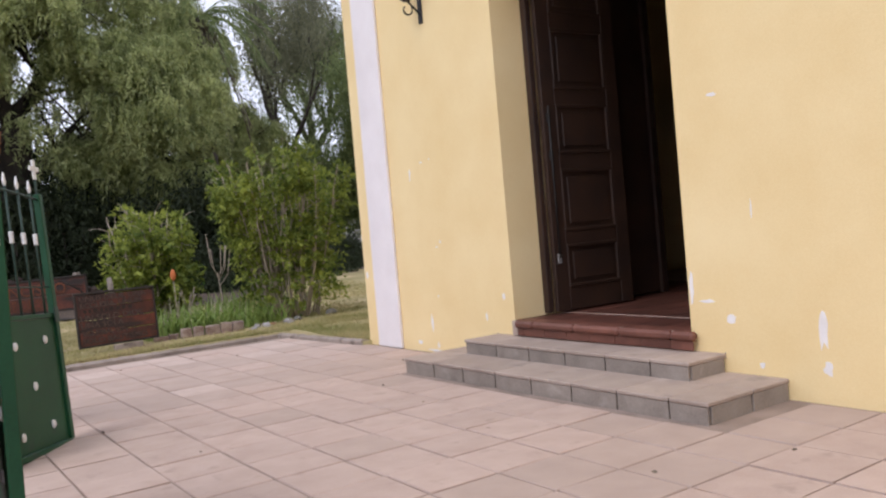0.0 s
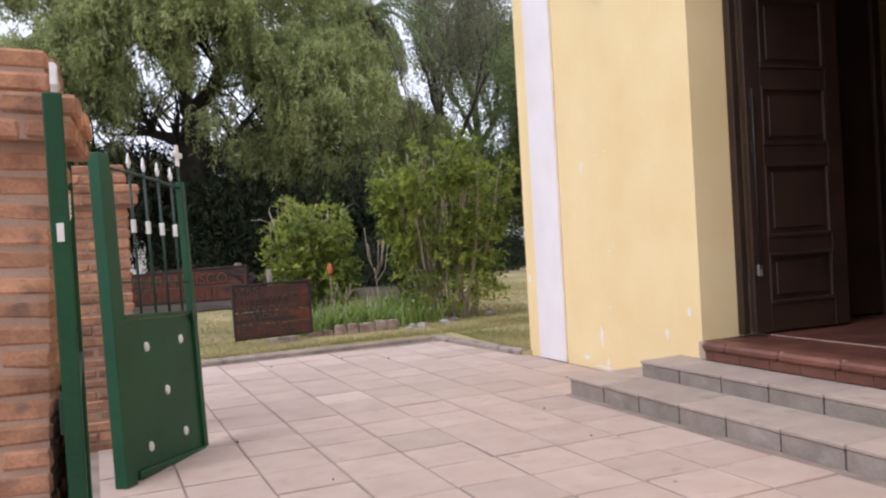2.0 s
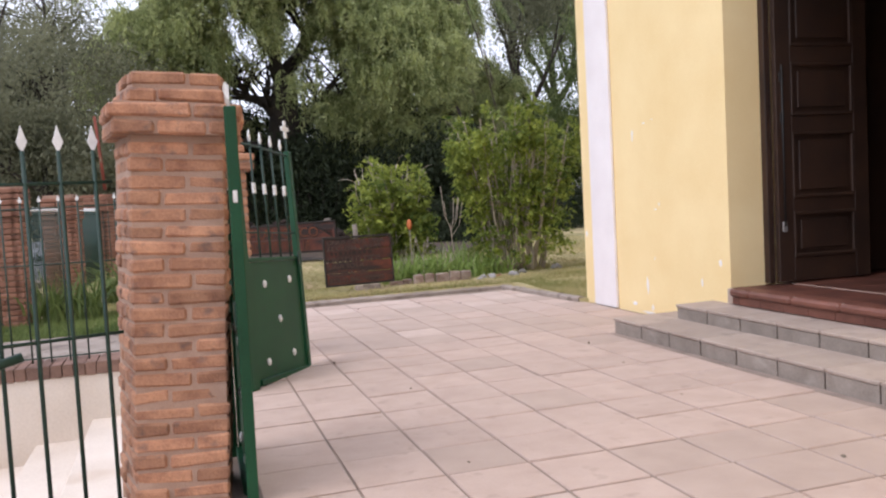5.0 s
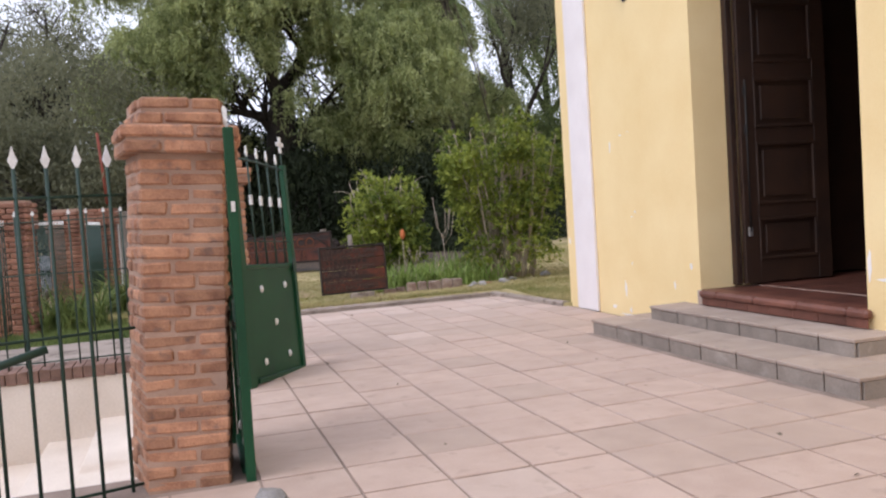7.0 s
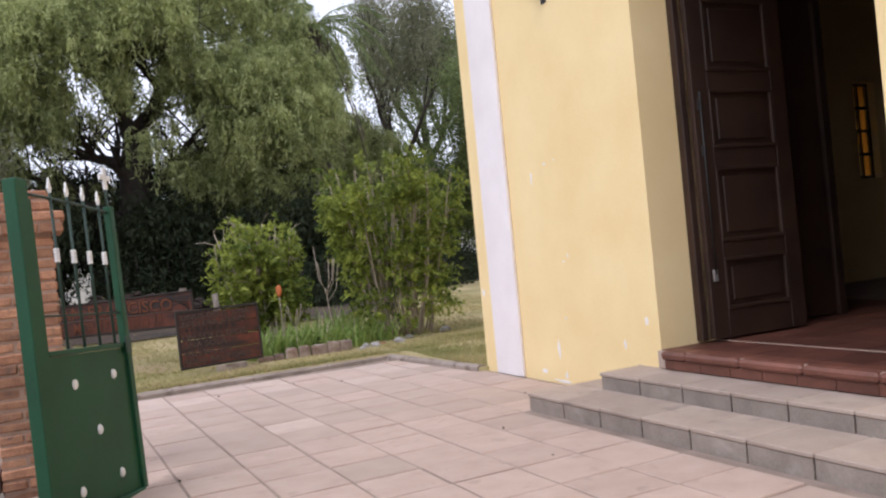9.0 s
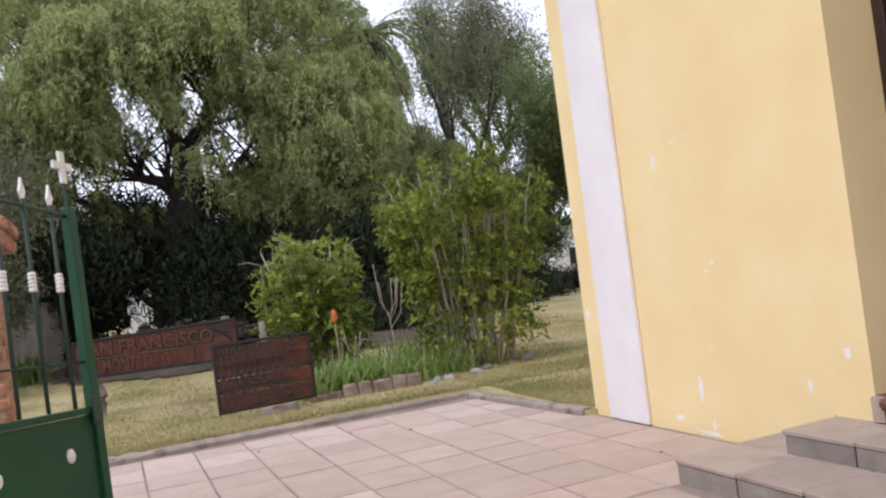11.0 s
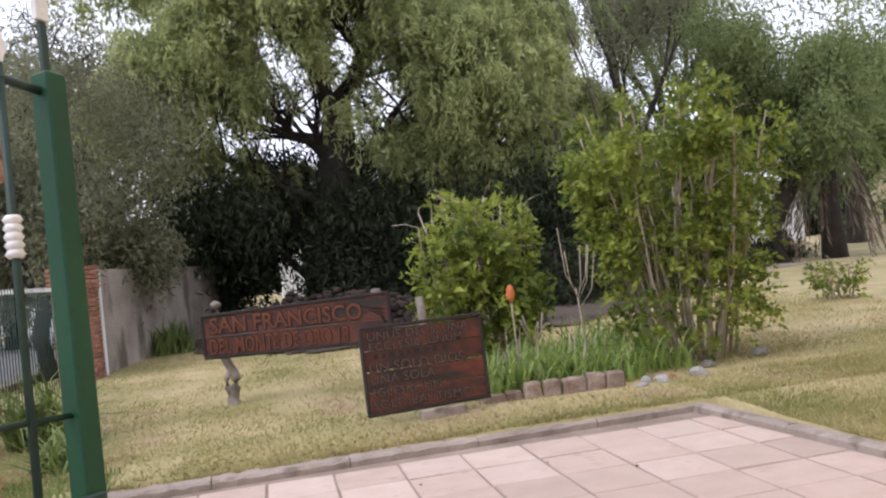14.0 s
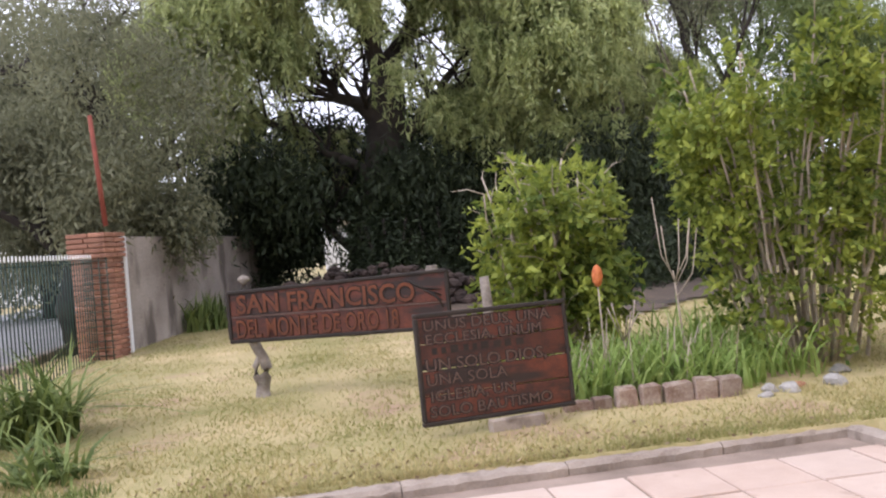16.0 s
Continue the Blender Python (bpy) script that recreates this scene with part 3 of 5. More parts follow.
def build_pillar(x, y, lean, half, depth, left, right, label):
    """A brick pillar on a four-sided plan, its sides splayed towards the back, with a two-stage corbelled cap."""
    rk = random.Random(int(x * 100))
    root = thing("gate_pillar", (x, y, 0), 0, label, "pillar", "brick gate pillars")
    root.matrix_basis = pose(x, y, 0, 0, lean, 0)
    gap = 0.011
    core = bmesh.new()

    def shaft(z0, z1, w, d):
        inset = 0.009
        ring = [(-w + inset, -d / 2 + inset), (w - inset, -d / 2 + inset), (w + right - inset, d / 2 - inset), (-w - left + inset, d / 2 - inset)]
        a, b = [core.verts.new((u, v, z0)) for u, v in ring], [core.verts.new((u, v, z1)) for u, v in ring]
        core.faces.new(a[::-1])
        core.faces.new(b)
        for i in range(4):
            core.faces.new((a[i], a[(i + 1) % 4], b[(i + 1) % 4], b[i]))

    def lay(length, m, sl=0.0, sr=0.0):
        wob = pose(rk.uniform(-0.002, 0.002), rk.uniform(-0.006, 0.006), rk.uniform(-0.003, 0.003), rk.uniform(-1.2, 1.2), rk.uniform(-1.0, 1.0), rk.uniform(-0.8, 0.8))
        piece("brick", brick_mesh(length, sl, sr, rk.randrange(4)), root, m @ wob)

    def course(z, w, d, cuts):
        edges = [-w] + [-w + 2 * w * c for c in cuts] + [w]
        for k, (a, b) in enumerate(zip(edges, edges[1:])):
            a, b = a + (gap / 2 if k else 0), b - (gap / 2 if k < len(cuts) else 0)
            lay(b - a, pose((a + b) / 2, -d / 2 + BW / 2, z), left / d if k == 0 else 0, right / d if k == len(cuts) else 0)
            lay(b - a, pose((a + b) / 2, d / 2 - BW / 2, z))
        for side, off in ((-1, left), (1, right)):
            p0, p1 = Vector((side * w, -d / 2, z)), Vector((side * (w + off), d / 2, z))
            way = (p1 - p0).normalized()
            inward = Vector((way.y, -way.x, 0)) * -side
            start, end = BW + gap, (p1 - p0).length - BW * 0.3
            mid = start + (end - start) * (0.36 if len(cuts) == 1 and cuts[0] > 0.5 else 0.62)
            for a, b in ((start, mid - gap / 2), (mid + gap / 2, end)):
                c = p0 + way * (a + b) / 2 + inward * BW / 2
                lay(b - a, pose(*c, 0, 0, math.degrees(math.atan2(way.y, way.x)) + (180 if side > 0 else 0)) @ pose(0, 0, 0, 0, 0, 180 if side < 0 else 0))
    for k in range(23):
        course(0.015 + k * PITCH, half, depth, (0.36 + rk.uniform(-0.03, 0.03),) if k % 2 else (0.62 + rk.uniform(-0.03, 0.03),))
    shaft(-0.12, 1.635, half, depth)
    for k, (grow, cuts) in enumerate(((0.062, (0.34, 0.74)), (0.072, (0.62,)), (-0.002, (0.30,)), (-0.010, (0.62,)))):
        course(1.664 + k * PITCH, half + grow, depth + 2 * grow, cuts)
    shaft(1.636, 1.768, half + 0.06, depth + 0.12)
    shaft(1.769, 1.90, half - 0.01, depth - 0.02)
    part("mortar_core", core, MORTAR, root)
    return root


build_pillar(0.366, 4.105, 2.9, 0.196, 0.45, 0.09, 0.04, "brick gate pillar with a stepped brick cap")
build_pillar(0.78, 7.40, 0.0, 0.203, 0.41, 0.0, 0.0, "brick gate pillar with a stepped brick cap behind the gate")


# ---- gate leaves ----
def spear(bm, x, y, z, h, w, t=0.012):
    """A flat pointed finial."""
    front = [(x, z), (x + w / 2, z + 0.4 * h), (x + w * 0.28, z + 0.62 * h), (x, z + h), (x - w * 0.28, z + 0.62 * h), (x - w / 2, z + 0.4 * h)]
    a = [bm.verts.new((u, y - t / 2, v)) for u, v in front]
    b = [bm.verts.new((u, y + t / 2, v)) for u, v in front]
    bm.faces.new(a)
    bm.faces.new(b[::-1])
    for k in range(6):
        bm.faces.new((a[k], b[k], b[(k + 1) % 6], a[(k + 1) % 6]))
    return bm


def build_gate(place, turn, lean, label, post_y=0.0, W=0.79, crossed=True):
    """A gate leaf: hinge post at its origin, boss-studded sheet below, bars and finials above, a cross on the free stile."""
    root = thing("gate_leaf", place, turn, label, "gate", "gate leaves")
    root.matrix_basis = pose(*place, 0, 0, turn) @ pose(0, 0, 0, lean[0], lean[1], 0)
    part("hinge_post", boxed(-0.07, 0.03, post_y - 0.04, post_y + 0.04, -0.05 if post_y == 0 else -0.1, 1.84 if post_y == 0 else 1.72, bevel=0.006), GREEN, root)
    part("stile", boxed(0.035, 0.075, -0.02, 0.02, -0.035, 1.74, bevel=0.004), GREEN, root)
    part("stile", boxed(W - 0.04, W + 0.008, -0.024, 0.024, -0.03, 1.775, bevel=0.004), GREEN, root)
    part("bottom_rail", boxed(0.077, W - 0.042, -0.034, 0.02, -0.03, 0.012, bevel=0.004), GREEN, root)
    part("middle_rail", boxed(0.077, W - 0.042, -0.018, 0.018, 0.88, 0.91, bevel=0.004), GREEN, root)
    part("sheet", boxed(0.077, W - 0.042, -0.006, 0.006, 0.014, 0.878), GREEN, root)
    for u, v in ((0.24, 0.125), (W - 0.235, 0.147), (W / 2 + 0.03, 0.43), (0.28, 0.71), (W - 0.20, 0.73)):
        bm = bmesh.new()
        bmesh.ops.create_uvsphere(bm, u_segments=10, v_segments=6, radius=0.03, matrix=pose(u, -0.008, v) @ Matrix.Diagonal((0.8, 0.5, 1, 1)))
        part("boss", bm, SILVER, root, "white painted boss")
    arch = lambda x: 1.735 + 0.035 * (1 - ((x - 0.05) / (W - 0.07)) ** 2)
    xs = np.linspace(0.05, W - 0.02, 12)
    part("top_bar", tube(bmesh.new(), [(x, 0, arch(x)) for x in xs], [0.009] * 12, 6), IRON, root)
    part("mid_bar", tube(bmesh.new(), [(0.075, 0, 1.10), (W - 0.04, 0, 1.10)], [0.006] * 2, 6), IRON, root)
    for k in range(4):
        x = 0.115 + (k + 1) * (W - 0.085) / 5
        bar = part("bar", tube(bmesh.new(), [(x, 0, 0.911), (x, 0, arch(x) + 0.03)], [0.0085] * 2, 6), IRON, root)
        part("finial", spear(bmesh.new(), x, 0, arch(x) + 0.02, 0.10, 0.034), SILVER, bar, "white painted spear point")
        bm = bmesh.new()
        for i in range(5):
            tube(bm, [(x, 0, 1.40 + i * 0.016), (x, 0, 1.408 + i * 0.016), (x, 0, 1.416 + i * 0.016)], [0.013, 0.018, 0.013], 8)
        part("collar", bm, SILVER, bar, "white painted ring collar")
    if crossed:
        bm = boxed(W - 0.028, W - 0.012, -0.006, 0.006, 1.776, 1.885, bevel=0.002)
        part("cross_stem", bm, IRON, root)
        bm = boxed(W - 0.036, W - 0.004, -0.008, 0.008, 1.886, 2.03, bevel=0.002)
        box(bm, W - 0.08, W - 0.037, -0.0075, 0.0075, 1.947, 1.981, bevel=0.002)
        box(bm, W - 0.003, W + 0.04, -0.0075, 0.0075, 1.947, 1.981, bevel=0.002)
        part("cross", bm, SILVER, root, "white painted cross")
    else:
        part("label_plate", boxed(W + 0.009, W + 0.013, -0.009, 0.009, 1.38, 1.43, bevel=0.001), SILVER, root, "small white plate")
    lock = boxed(W - 0.06, W - 0.002, -0.034, -0.021, 0.84, 0.95, bevel=0.004)
    part("latch", lock, IRON, root)
    return root


build_gate((0.855, 6.19, 0.045), 54.5, (-4.0, 3.4), "green steel gate leaf standing open, white finials and bosses", 0.0, 0.87)
build_gate((0.668, 4.65, 0.06), -90.5, (0, 7.0), "green steel gate leaf folded back beside the brick pillar", -0.062, 0.79, False)


# ---- fences round the stair ----
def build_fence(name, a, b, z0, z1, count, tip_w, tip_h, label, rails, radius=0.008, group=""):
    """Upright bars with finials between two points."""
    a, b = Vector((*a, 0)), Vector((*b, 0))
    turn = math.degrees(math.atan2(b.y - a.y, b.x - a.x))
    length = (b - a).length
    root = thing(name, (a.x, a.y, 0), turn, label, "fence", group)
    for z in rails:
        part("rail", tube(bmesh.new(), [(0, 0, z), (length, 0, z)], [radius * 0.9] * 2, 6), IRON, root)
    for k in range(count):
        x = (k + 0.5) * length / count
        bar = part("bar", tube(bmesh.new(), [(x, 0, z0), (x, 0, z1)], [radius] * 2, 6), IRON, root)
        part("finial", spear(bmesh.new(), x, 0, z1 - 0.01, tip_h, tip_w), SILVER, bar, "white painted spear point")
    return root


build_fence("iron_fence", (0.17, 3.98), (-1.9, 3.38), 0.0, 1.585, 16, 0.042, 0.115, "green iron fence with large white diamond tips", (0.03, 0.80, 1.45), 0.009)
build_fence("iron_fence", (0.56, 7.38), (-1.95, 7.38), 0.15, 1.45, 18, 0.03, 0.06, "green iron fence with small white tips above the stair wall", (0.2, 0.95, 1.40), 0.007)
hand = thing("handrail", (0, 0, 0), 0, "green tubular stair handrail with its post", "handrail")
part("post", tube(bmesh.new(), [(-0.44, 3.72, -0.02), (-0.44, 3.72, 0.70)], [0.02] * 2, 8), IRON, hand)
part("rail", tube(bmesh.new(), [(-0.62, 3.60, 0.64), (-0.44, 3.72, 0.70), (-0.20, 3.80, 0.76)], [0.02] * 3, 8), IRON, hand)

# stair well: pale side wall with a brick coping, steps going down
well_wall = part("wall_stair", boxed(-2.05, 0.58, 7.2, 7.56, -2.2, 0.06), STAIRWALL)
tagged(well_wall, "pale rendered side wall of the sunken stair", "wall", kind="structure")
COPING_BRICK = surface("weathered_coping_brick", (0.13, 0.075, 0.055), (0.27, 0.16, 0.12), 9, 90, 0.9, 0.8, spread=0.25)
COPING = piece_meshes("coping_brick", (0.079, 0.40, 0.10), 0.006, 0.004, COPING_BRICK, 4)
for k in range(31):
    piece("coping_brick", COPING[k % 4], well_wall, pose(0.53 - k * 0.085, 7.38, 0.112, 0, 0, rng.uniform(-1, 1)))
tagged(part("wall_stair_south", boxed(-2.05, 0.5, 4.05, 4.25, -2.2, -0.013), STAIRWALL), "pale rendered side wall of the sunken stair", "wall", kind="structure")
tagged(part("wall_stair_east", boxed(0.5, 0.56, 4.25, 7.2, -2.2, -0.125), STAIRWALL), "pale rendered head wall of the sunken stair", "wall", kind="structure")
for k in range(6):
    st = part("stair_step", boxed(0.5 - 0.42 * (k + 1), 0.5 - 0.42 * k - 0.002, 4.252, 7.198, -2.2, -0.15 * (k + 1), bevel=0.006), STAIRWALL)
    tagged(st, "worn stone step of the sunken stair", "step", "sunken stair steps", "structure")

tagged(part("pavement_side", boxed(-1.9, 0.56, 7.565, 9.3, -0.1, 0.105, bevel=0.01), KERB), "grey concrete path behind the stair wall", "pavement", kind="structure")
# stone by the gate pillar
def rock(name, place, size, seed, material, label, category="stone", group="", parent=None):
    rk = random.Random(seed)
    bm = bmesh.new()
    bmesh.ops.create_icosphere(bm, subdivisions=2, radius=1)
    o = Vector((seed * 1.7, seed * 0.9, 3))
    for v in bm.verts:
        v.co *= 1 + 0.55 * noise.noise(v.co * 0.9 + o) + 0.15 * noise.noise(v.co * 2.7 + o)
        v.co = Vector((v.co.x * size[0], v.co.y * size[1], max(v.co.z, -0.55) * size[2] + 0.5 * size[2]))
    ob = part(name, bm, material, parent)
    ob.matrix_basis = pose(*place, 0, 0, rk.uniform(0, 360))
    return tagged(ob, label, category, group) if parent is None else ob


rock("stone", (0.72, 3.42, -0.01), (0.10, 0.07, 0.055), 3, STONE, "grey rounded stone at the foot of the gate")


# ---- wooden signs ----
def glyphs(body, size, depth, bolder):
    cu = bpy.data.curves.new("text", "FONT")
    cu.body, cu.size, cu.extrude, cu.offset = body, size, depth, bolder
    cu.resolution_u = 3
    tmp = bpy.data.objects.new("text", cu)
    me = bpy.data.meshes.new_from_object(tmp)
    bpy.data.objects.remove(tmp)
    return me


def reach(body, size):
    me = glyphs(body, size, 0.0, 0.0)
    far = max(v.co.x for v in me.vertices)
    bpy.data.meshes.remove(me)
    return far


def letters(body, size, place, turn_m, material, parent, depth, name="letter", bolder=0.0, squeeze=1.0):
    """Raised letters, one mesh each, in a line."""
    bar = reach("|", size)
    for k, ch in enumerate(body):
        if ch == " ":
            continue
        x = (reach(body[:k] + "|", size) - bar) * squeeze
        me = glyphs(ch, size, depth, bolder)
        me.name = name
        me.materials.append(material)
        ob = new(name, me)
        ob.parent = parent
        ob.matrix_basis = turn_m @ pose(place[0] + x, place[1], place[2], 90, 0, 0) @ Matrix.Diagonal((squeeze, 1, 1, 1))


def build_town_sign():
    root = thing("town_sign", (0.98, 14.03, 0), math.degrees(math.atan2(-0.60, 1.84)), "long carved red-brown wooden sign on crooked posts", "sign")
    L = 1.94
    tilt = pose(0, 0, 0.565, 0, -0.4, 0)

    def slab(name, x0, x1, z0, z1, y0, y1, mat, taper=0.0):
        bm = boxed(x0, x1, y0, y1, z0, z1, bevel=0.006)
        for v in bm.verts:
            if v.co.z > 0.3 and taper:
                v.co.z += taper * v.co.x
        bm.transform(tilt)
        return part(name, bm, mat, root)
    slab("plank", 0, L, 0.0, 0.21, -0.02, 0.02, SIGNWOOD)
    slab("plank", 0, L, 0.214, 0.42, -0.02, 0.02, SIGNWOOD, 0.025)
    slab("border", -0.015, L + 0.015, -0.02, 0.012, -0.034, 0.02, SIGNDARK)
    slab("border", -0.015, L + 0.015, 0.41, 0.44, -0.036, 0.03, SIGNDARK, 0.025)
    slab("border", -0.022, 0.012, 0.013, 0.43, -0.034, 0.02, SIGNDARK)
    slab("border", L - 0.012, L + 0.022, 0.013, 0.46, -0.034, 0.02, SIGNDARK)
    slab("border", 0.012, L - 0.012, 0.203, 0.218, -0.028, -0.021, LETTER_DULL)
    for text, x, z, h, sq in (("SAN FRANCISCO", 0.07, 0.242, 0.225, 0.93), ("DEL MONTE DE ORO 18", 0.05, 0.028, 0.225, 0.60)):
        letters(text, h, (x, -0.022, z), tilt, SIGNDARK, root, 0.004, "letter_outline", 0.014 if sq > 0.7 else 0.009, sq)
        letters(text, h, (x, -0.029, z), tilt, LETTER, root, 0.004, "letter", 0.004 if sq > 0.7 else 0.002, sq)
    bm = bmesh.new()
    for k in range(4):
        tube(bm, [(1.62 + 0.05 * k, -0.026, 0.41 - 0.03 * k), (1.74 + 0.04 * k, -0.026, 0.34 - 0.03 * k), (1.90, -0.026, 0.32 - 0.05 * k)], [0.008, 0.012, 0.004], 5)
    bm.transform(tilt)
    part("carved_leaves", bm, SIGNDARK, root)
    # crooked post
    pts = [(0.22, 0.05, -0.05), (0.215, 0.05, 0.05), (0.225, 0.05, 0.15), (0.255, 0.05, 0.24), (0.27, 0.05, 0.31), (0.25, 0.05, 0.39), (0.205, 0.05, 0.47), (0.165, 0.05, 0.56), (0.13, 0.06, 0.75), (0.12, 0.06, 1.0), (0.12, 0.06, 1.10), (0.13, 0.06, 1.13)]
    part("post", tube(bmesh.new(), pts, [0.075, 0.066, 0.058, 0.052, 0.05, 0.048, 0.045, 0.05, 0.05, 0.05, 0.06, 0.03], 9), STUMP, root)
    knot = [(0.215, 0.03, 0.16), (0.175, 0.03, 0.24), (0.175, 0.03, 0.33), (0.215, 0.03, 0.42)]
    part("knot", tube(bmesh.new(), knot, [0.03, 0.032, 0.03, 0.02], 8), STUMP, root)
    pts = [(1.80, 0.06, -0.05), (1.79, 0.06, 0.5), (1.81, 0.06, 1.05), (1.81, 0.06, 1.10)]
    part("post", tube(bmesh.new(), pts, [0.07, 0.06, 0.065, 0.05], 9), STUMP, root)


def build_prayer_sign():
    root = thing("prayer_sign", (2.34, 11.75, 0.135), math.degrees(math.atan2(0.17, 1.05)), "dark red plank sign leaning in the grass, faded lettering", "sign")
    root.matrix_basis = root.matrix_basis @ pose(0, 0, 0, -4, 0, 0) @ Matrix.Diagonal((1, 1, 0.92, 1))
    L = 1.06
    for k in range(4):
        z0 = 0.03 + 0.178 * k
        part("plank", boxed(0.02, L - 0.02, -0.018, 0.018, z0, z0 + (0.167 if k % 2 else 0.173), bevel=0.005), SIGNWOOD, root)
    for x0, x1, z0, z1 in ((0, L, 0.0, 0.03), (0, L, 0.742, 0.775), (0, 0.026, 0.032, 0.74), (L - 0.026, L, 0.032, 0.74)):
        part("frame_bar", boxed(x0, x1, -0.032, 0.02, z0, z1, bevel=0.006), SIGNDARK, root)
    one = Matrix.Identity(4)
    for text, x, z, h, sq in (("UNUS DEUS, UNA", 0.055, 0.65, 0.105, 1.05), ("ECCLESIA, UNUM", 0.06, 0.558, 0.10, 1.05), ("UN SOLO DIOS,", 0.045, 0.375, 0.115, 1.03), ("UNA SOLA", 0.045, 0.275, 0.11, 1.03), ("IGLESIA, UN", 0.06, 0.165, 0.105, 1.05), ("SOLO BAUTISMO", 0.05, 0.06, 0.105, 1.05)):
        letters(text, h, (x, -0.0188, z), one, SIGNDARK, root, 0.003, "letter_outline", 0.006, sq)
        letters(text, h, (x, -0.0225, z), one, LETTER_DULL, root, 0.003, "letter", 0.0, sq)
    rk = random.Random(4)
    x = 0.10
    while x < L - 0.30:
        w = rk.uniform(0.03, 0.055)
        part("worn_letter", boxed(x, x + w, -0.0205, -0.0182, 0.485, 0.485 + rk.uniform(0.045, 0.055), bevel=0.001), SIGNDARK, root)
        x += w + rk.uniform(0.02, 0.04)
    part("foot_block", boxed(0.42, 0.80, -0.10, -0.03, -0.12, -0.005, bevel=0.01), KERB, root, "concrete block under the sign")


build_town_sign()
build_prayer_sign()


# ---- garden bed ----
for k, (x, w, h) in enumerate(((3.46, 0.20, 0.07), (3.63, 0.15, 0.09), (3.80, 0.15, 0.14), (3.97, 0.14, 0.15), (4.17, 0.21, 0.14), (4.36, 0.15, 0.16), (4.52, 0.17, 0.15))):
    bm = boxed(-w / 2, w / 2, -0.05, 0.05, -0.03, h, bevel=0.014)
    for v in bm.verts:
        v.co += Vector((random.uniform(-0.01, 0.01), random.uniform(-0.01, 0.01), random.uniform(-0.008, 0.008)))
    ob = part("edging_block", bm, EDGING)
    ob.matrix_basis = pose(x, 12.10 - 0.1 * (x - 3.4), 0.045, 0, 0, random.uniform(-14, 8))
    tagged(ob, "weathered pale stone block edging the flower bed", "edging block", "flower bed edging")
for k, (x, y, s) in enumerate(((4.80, 11.93, 0.07), (4.93, 11.88, 0.085), (5.07, 12.0, 0.06), (5.32, 11.95, 0.10), (4.70, 11.80, 0.05), (5.62, 12.35, 0.08), (6.35, 12.6, 0.09))):
    rock("stone", (x, y, 0.045), (s, s * 0.8, s * 0.7), 11 + k, STONE if k != 2 else BRICK, "pale field stone by the flower bed" if k != 2 else "broken brick by the flower bed", "stone", "bed stones")


def strap_leaves(name, centre, radius, count, length, width, material, label, category, seed, lean=0.5, group="", flat=1.0):
    """A clump of long arching strap leaves."""
    rk = np.random.default_rng(seed)
    verts, faces = [], []
    for k in range(count):
        a, r = rk.uniform(0, 2 * math.pi), radius * math.sqrt(rk.uniform(0, 1))
        bx, by = r * math.cos(a), r * flat * math.sin(a)
        out = rk.uniform(0, 2 * math.pi)
        dx, dy = math.cos(out), math.sin(out)
        ll, w, bend = length * rk.uniform(0.6, 1.1), width * rk.uniform(0.7, 1.2), lean * rk.uniform(0.3, 1.3)
        base = len(verts)
        for i in range(5):
            s = i / 4
            h = ll * (s - 0.45 * bend * s * s)
            o = ll * bend * s * s * 0.9
            half = w / 2 * (1 - s ** 2.2) + 0.0008
            px, py = bx + dx * o, by + dy * o
            verts += [(px - dy * half, py + dx * half, h), (px + dy * half, py - dx * half, h)]
        faces += [(base + 2 * i, base + 2 * i + 1, base + 2 * i + 3, base + 2 * i + 2) for i in range(4)]
    me = bpy.data.meshes.new(name)
    me.from_pydata(verts, [], faces)
    me.materials.append(material)
    ob = new(name, me)
    ob.matrix_basis = pose(*centre)
    return tagged(ob, label, category, group)


for k, (x, y, r, n, ll) in enumerate(((3.55, 12.45, 0.30, 110, 0.52), (3.95, 12.42, 0.32, 130, 0.55), (4.35, 12.40, 0.32, 130, 0.55), (4.70, 12.35, 0.28, 100, 0.46), (4.0, 12.9, 0.40, 150, 0.60), (4.6, 12.9, 0.40, 150, 0.62), (5.1, 12.75, 0.35, 100, 0.55), (3.4, 13.0, 0.3, 80, 0.55), (5.0, 13.4, 0.45, 140, 0.75), (5.35, 12.45, 0.20, 26, 0.75))):
    strap_leaves("iris_clump", (x, y, 0.04), r, n, ll * 0.92, 0.026, IRIS, "clump of light green iris leaves in the bed" if k < 9 else "arching pale strap-leaved plant in the bed", "plant", 40 + k, 0.8 if k < 9 else 1.3, "bed plants")
strap_leaves("lily_clump", (-0.42, 13.2, 0.02), 0.30, 230, 1.0, 0.028, LILY, "large arching strap-leaved clump on the lawn", "plant", 71, 1.45)
strap_leaves("lily_clump", (0.1, 11.75, 0.0), 0.22, 80, 0.55, 0.03, LILY, "arching strap-leaved clump near the kerb", "plant", 72, 1.4)
strap_leaves("agapanthus_clump", (-0.2, 20.6, 0.05), 0.45, 240, 0.85, 0.05, LILY, "dark green strap-leaved clump by the plaster wall", "plant", 73, 0.7)
strap_leaves("agapanthus_clump", (-1.05, 11.2, 0.0), 0.5, 260, 0.8, 0.035, LILY, "green strap-leaved clump by the iron fence", "plant", 74, 0.8)

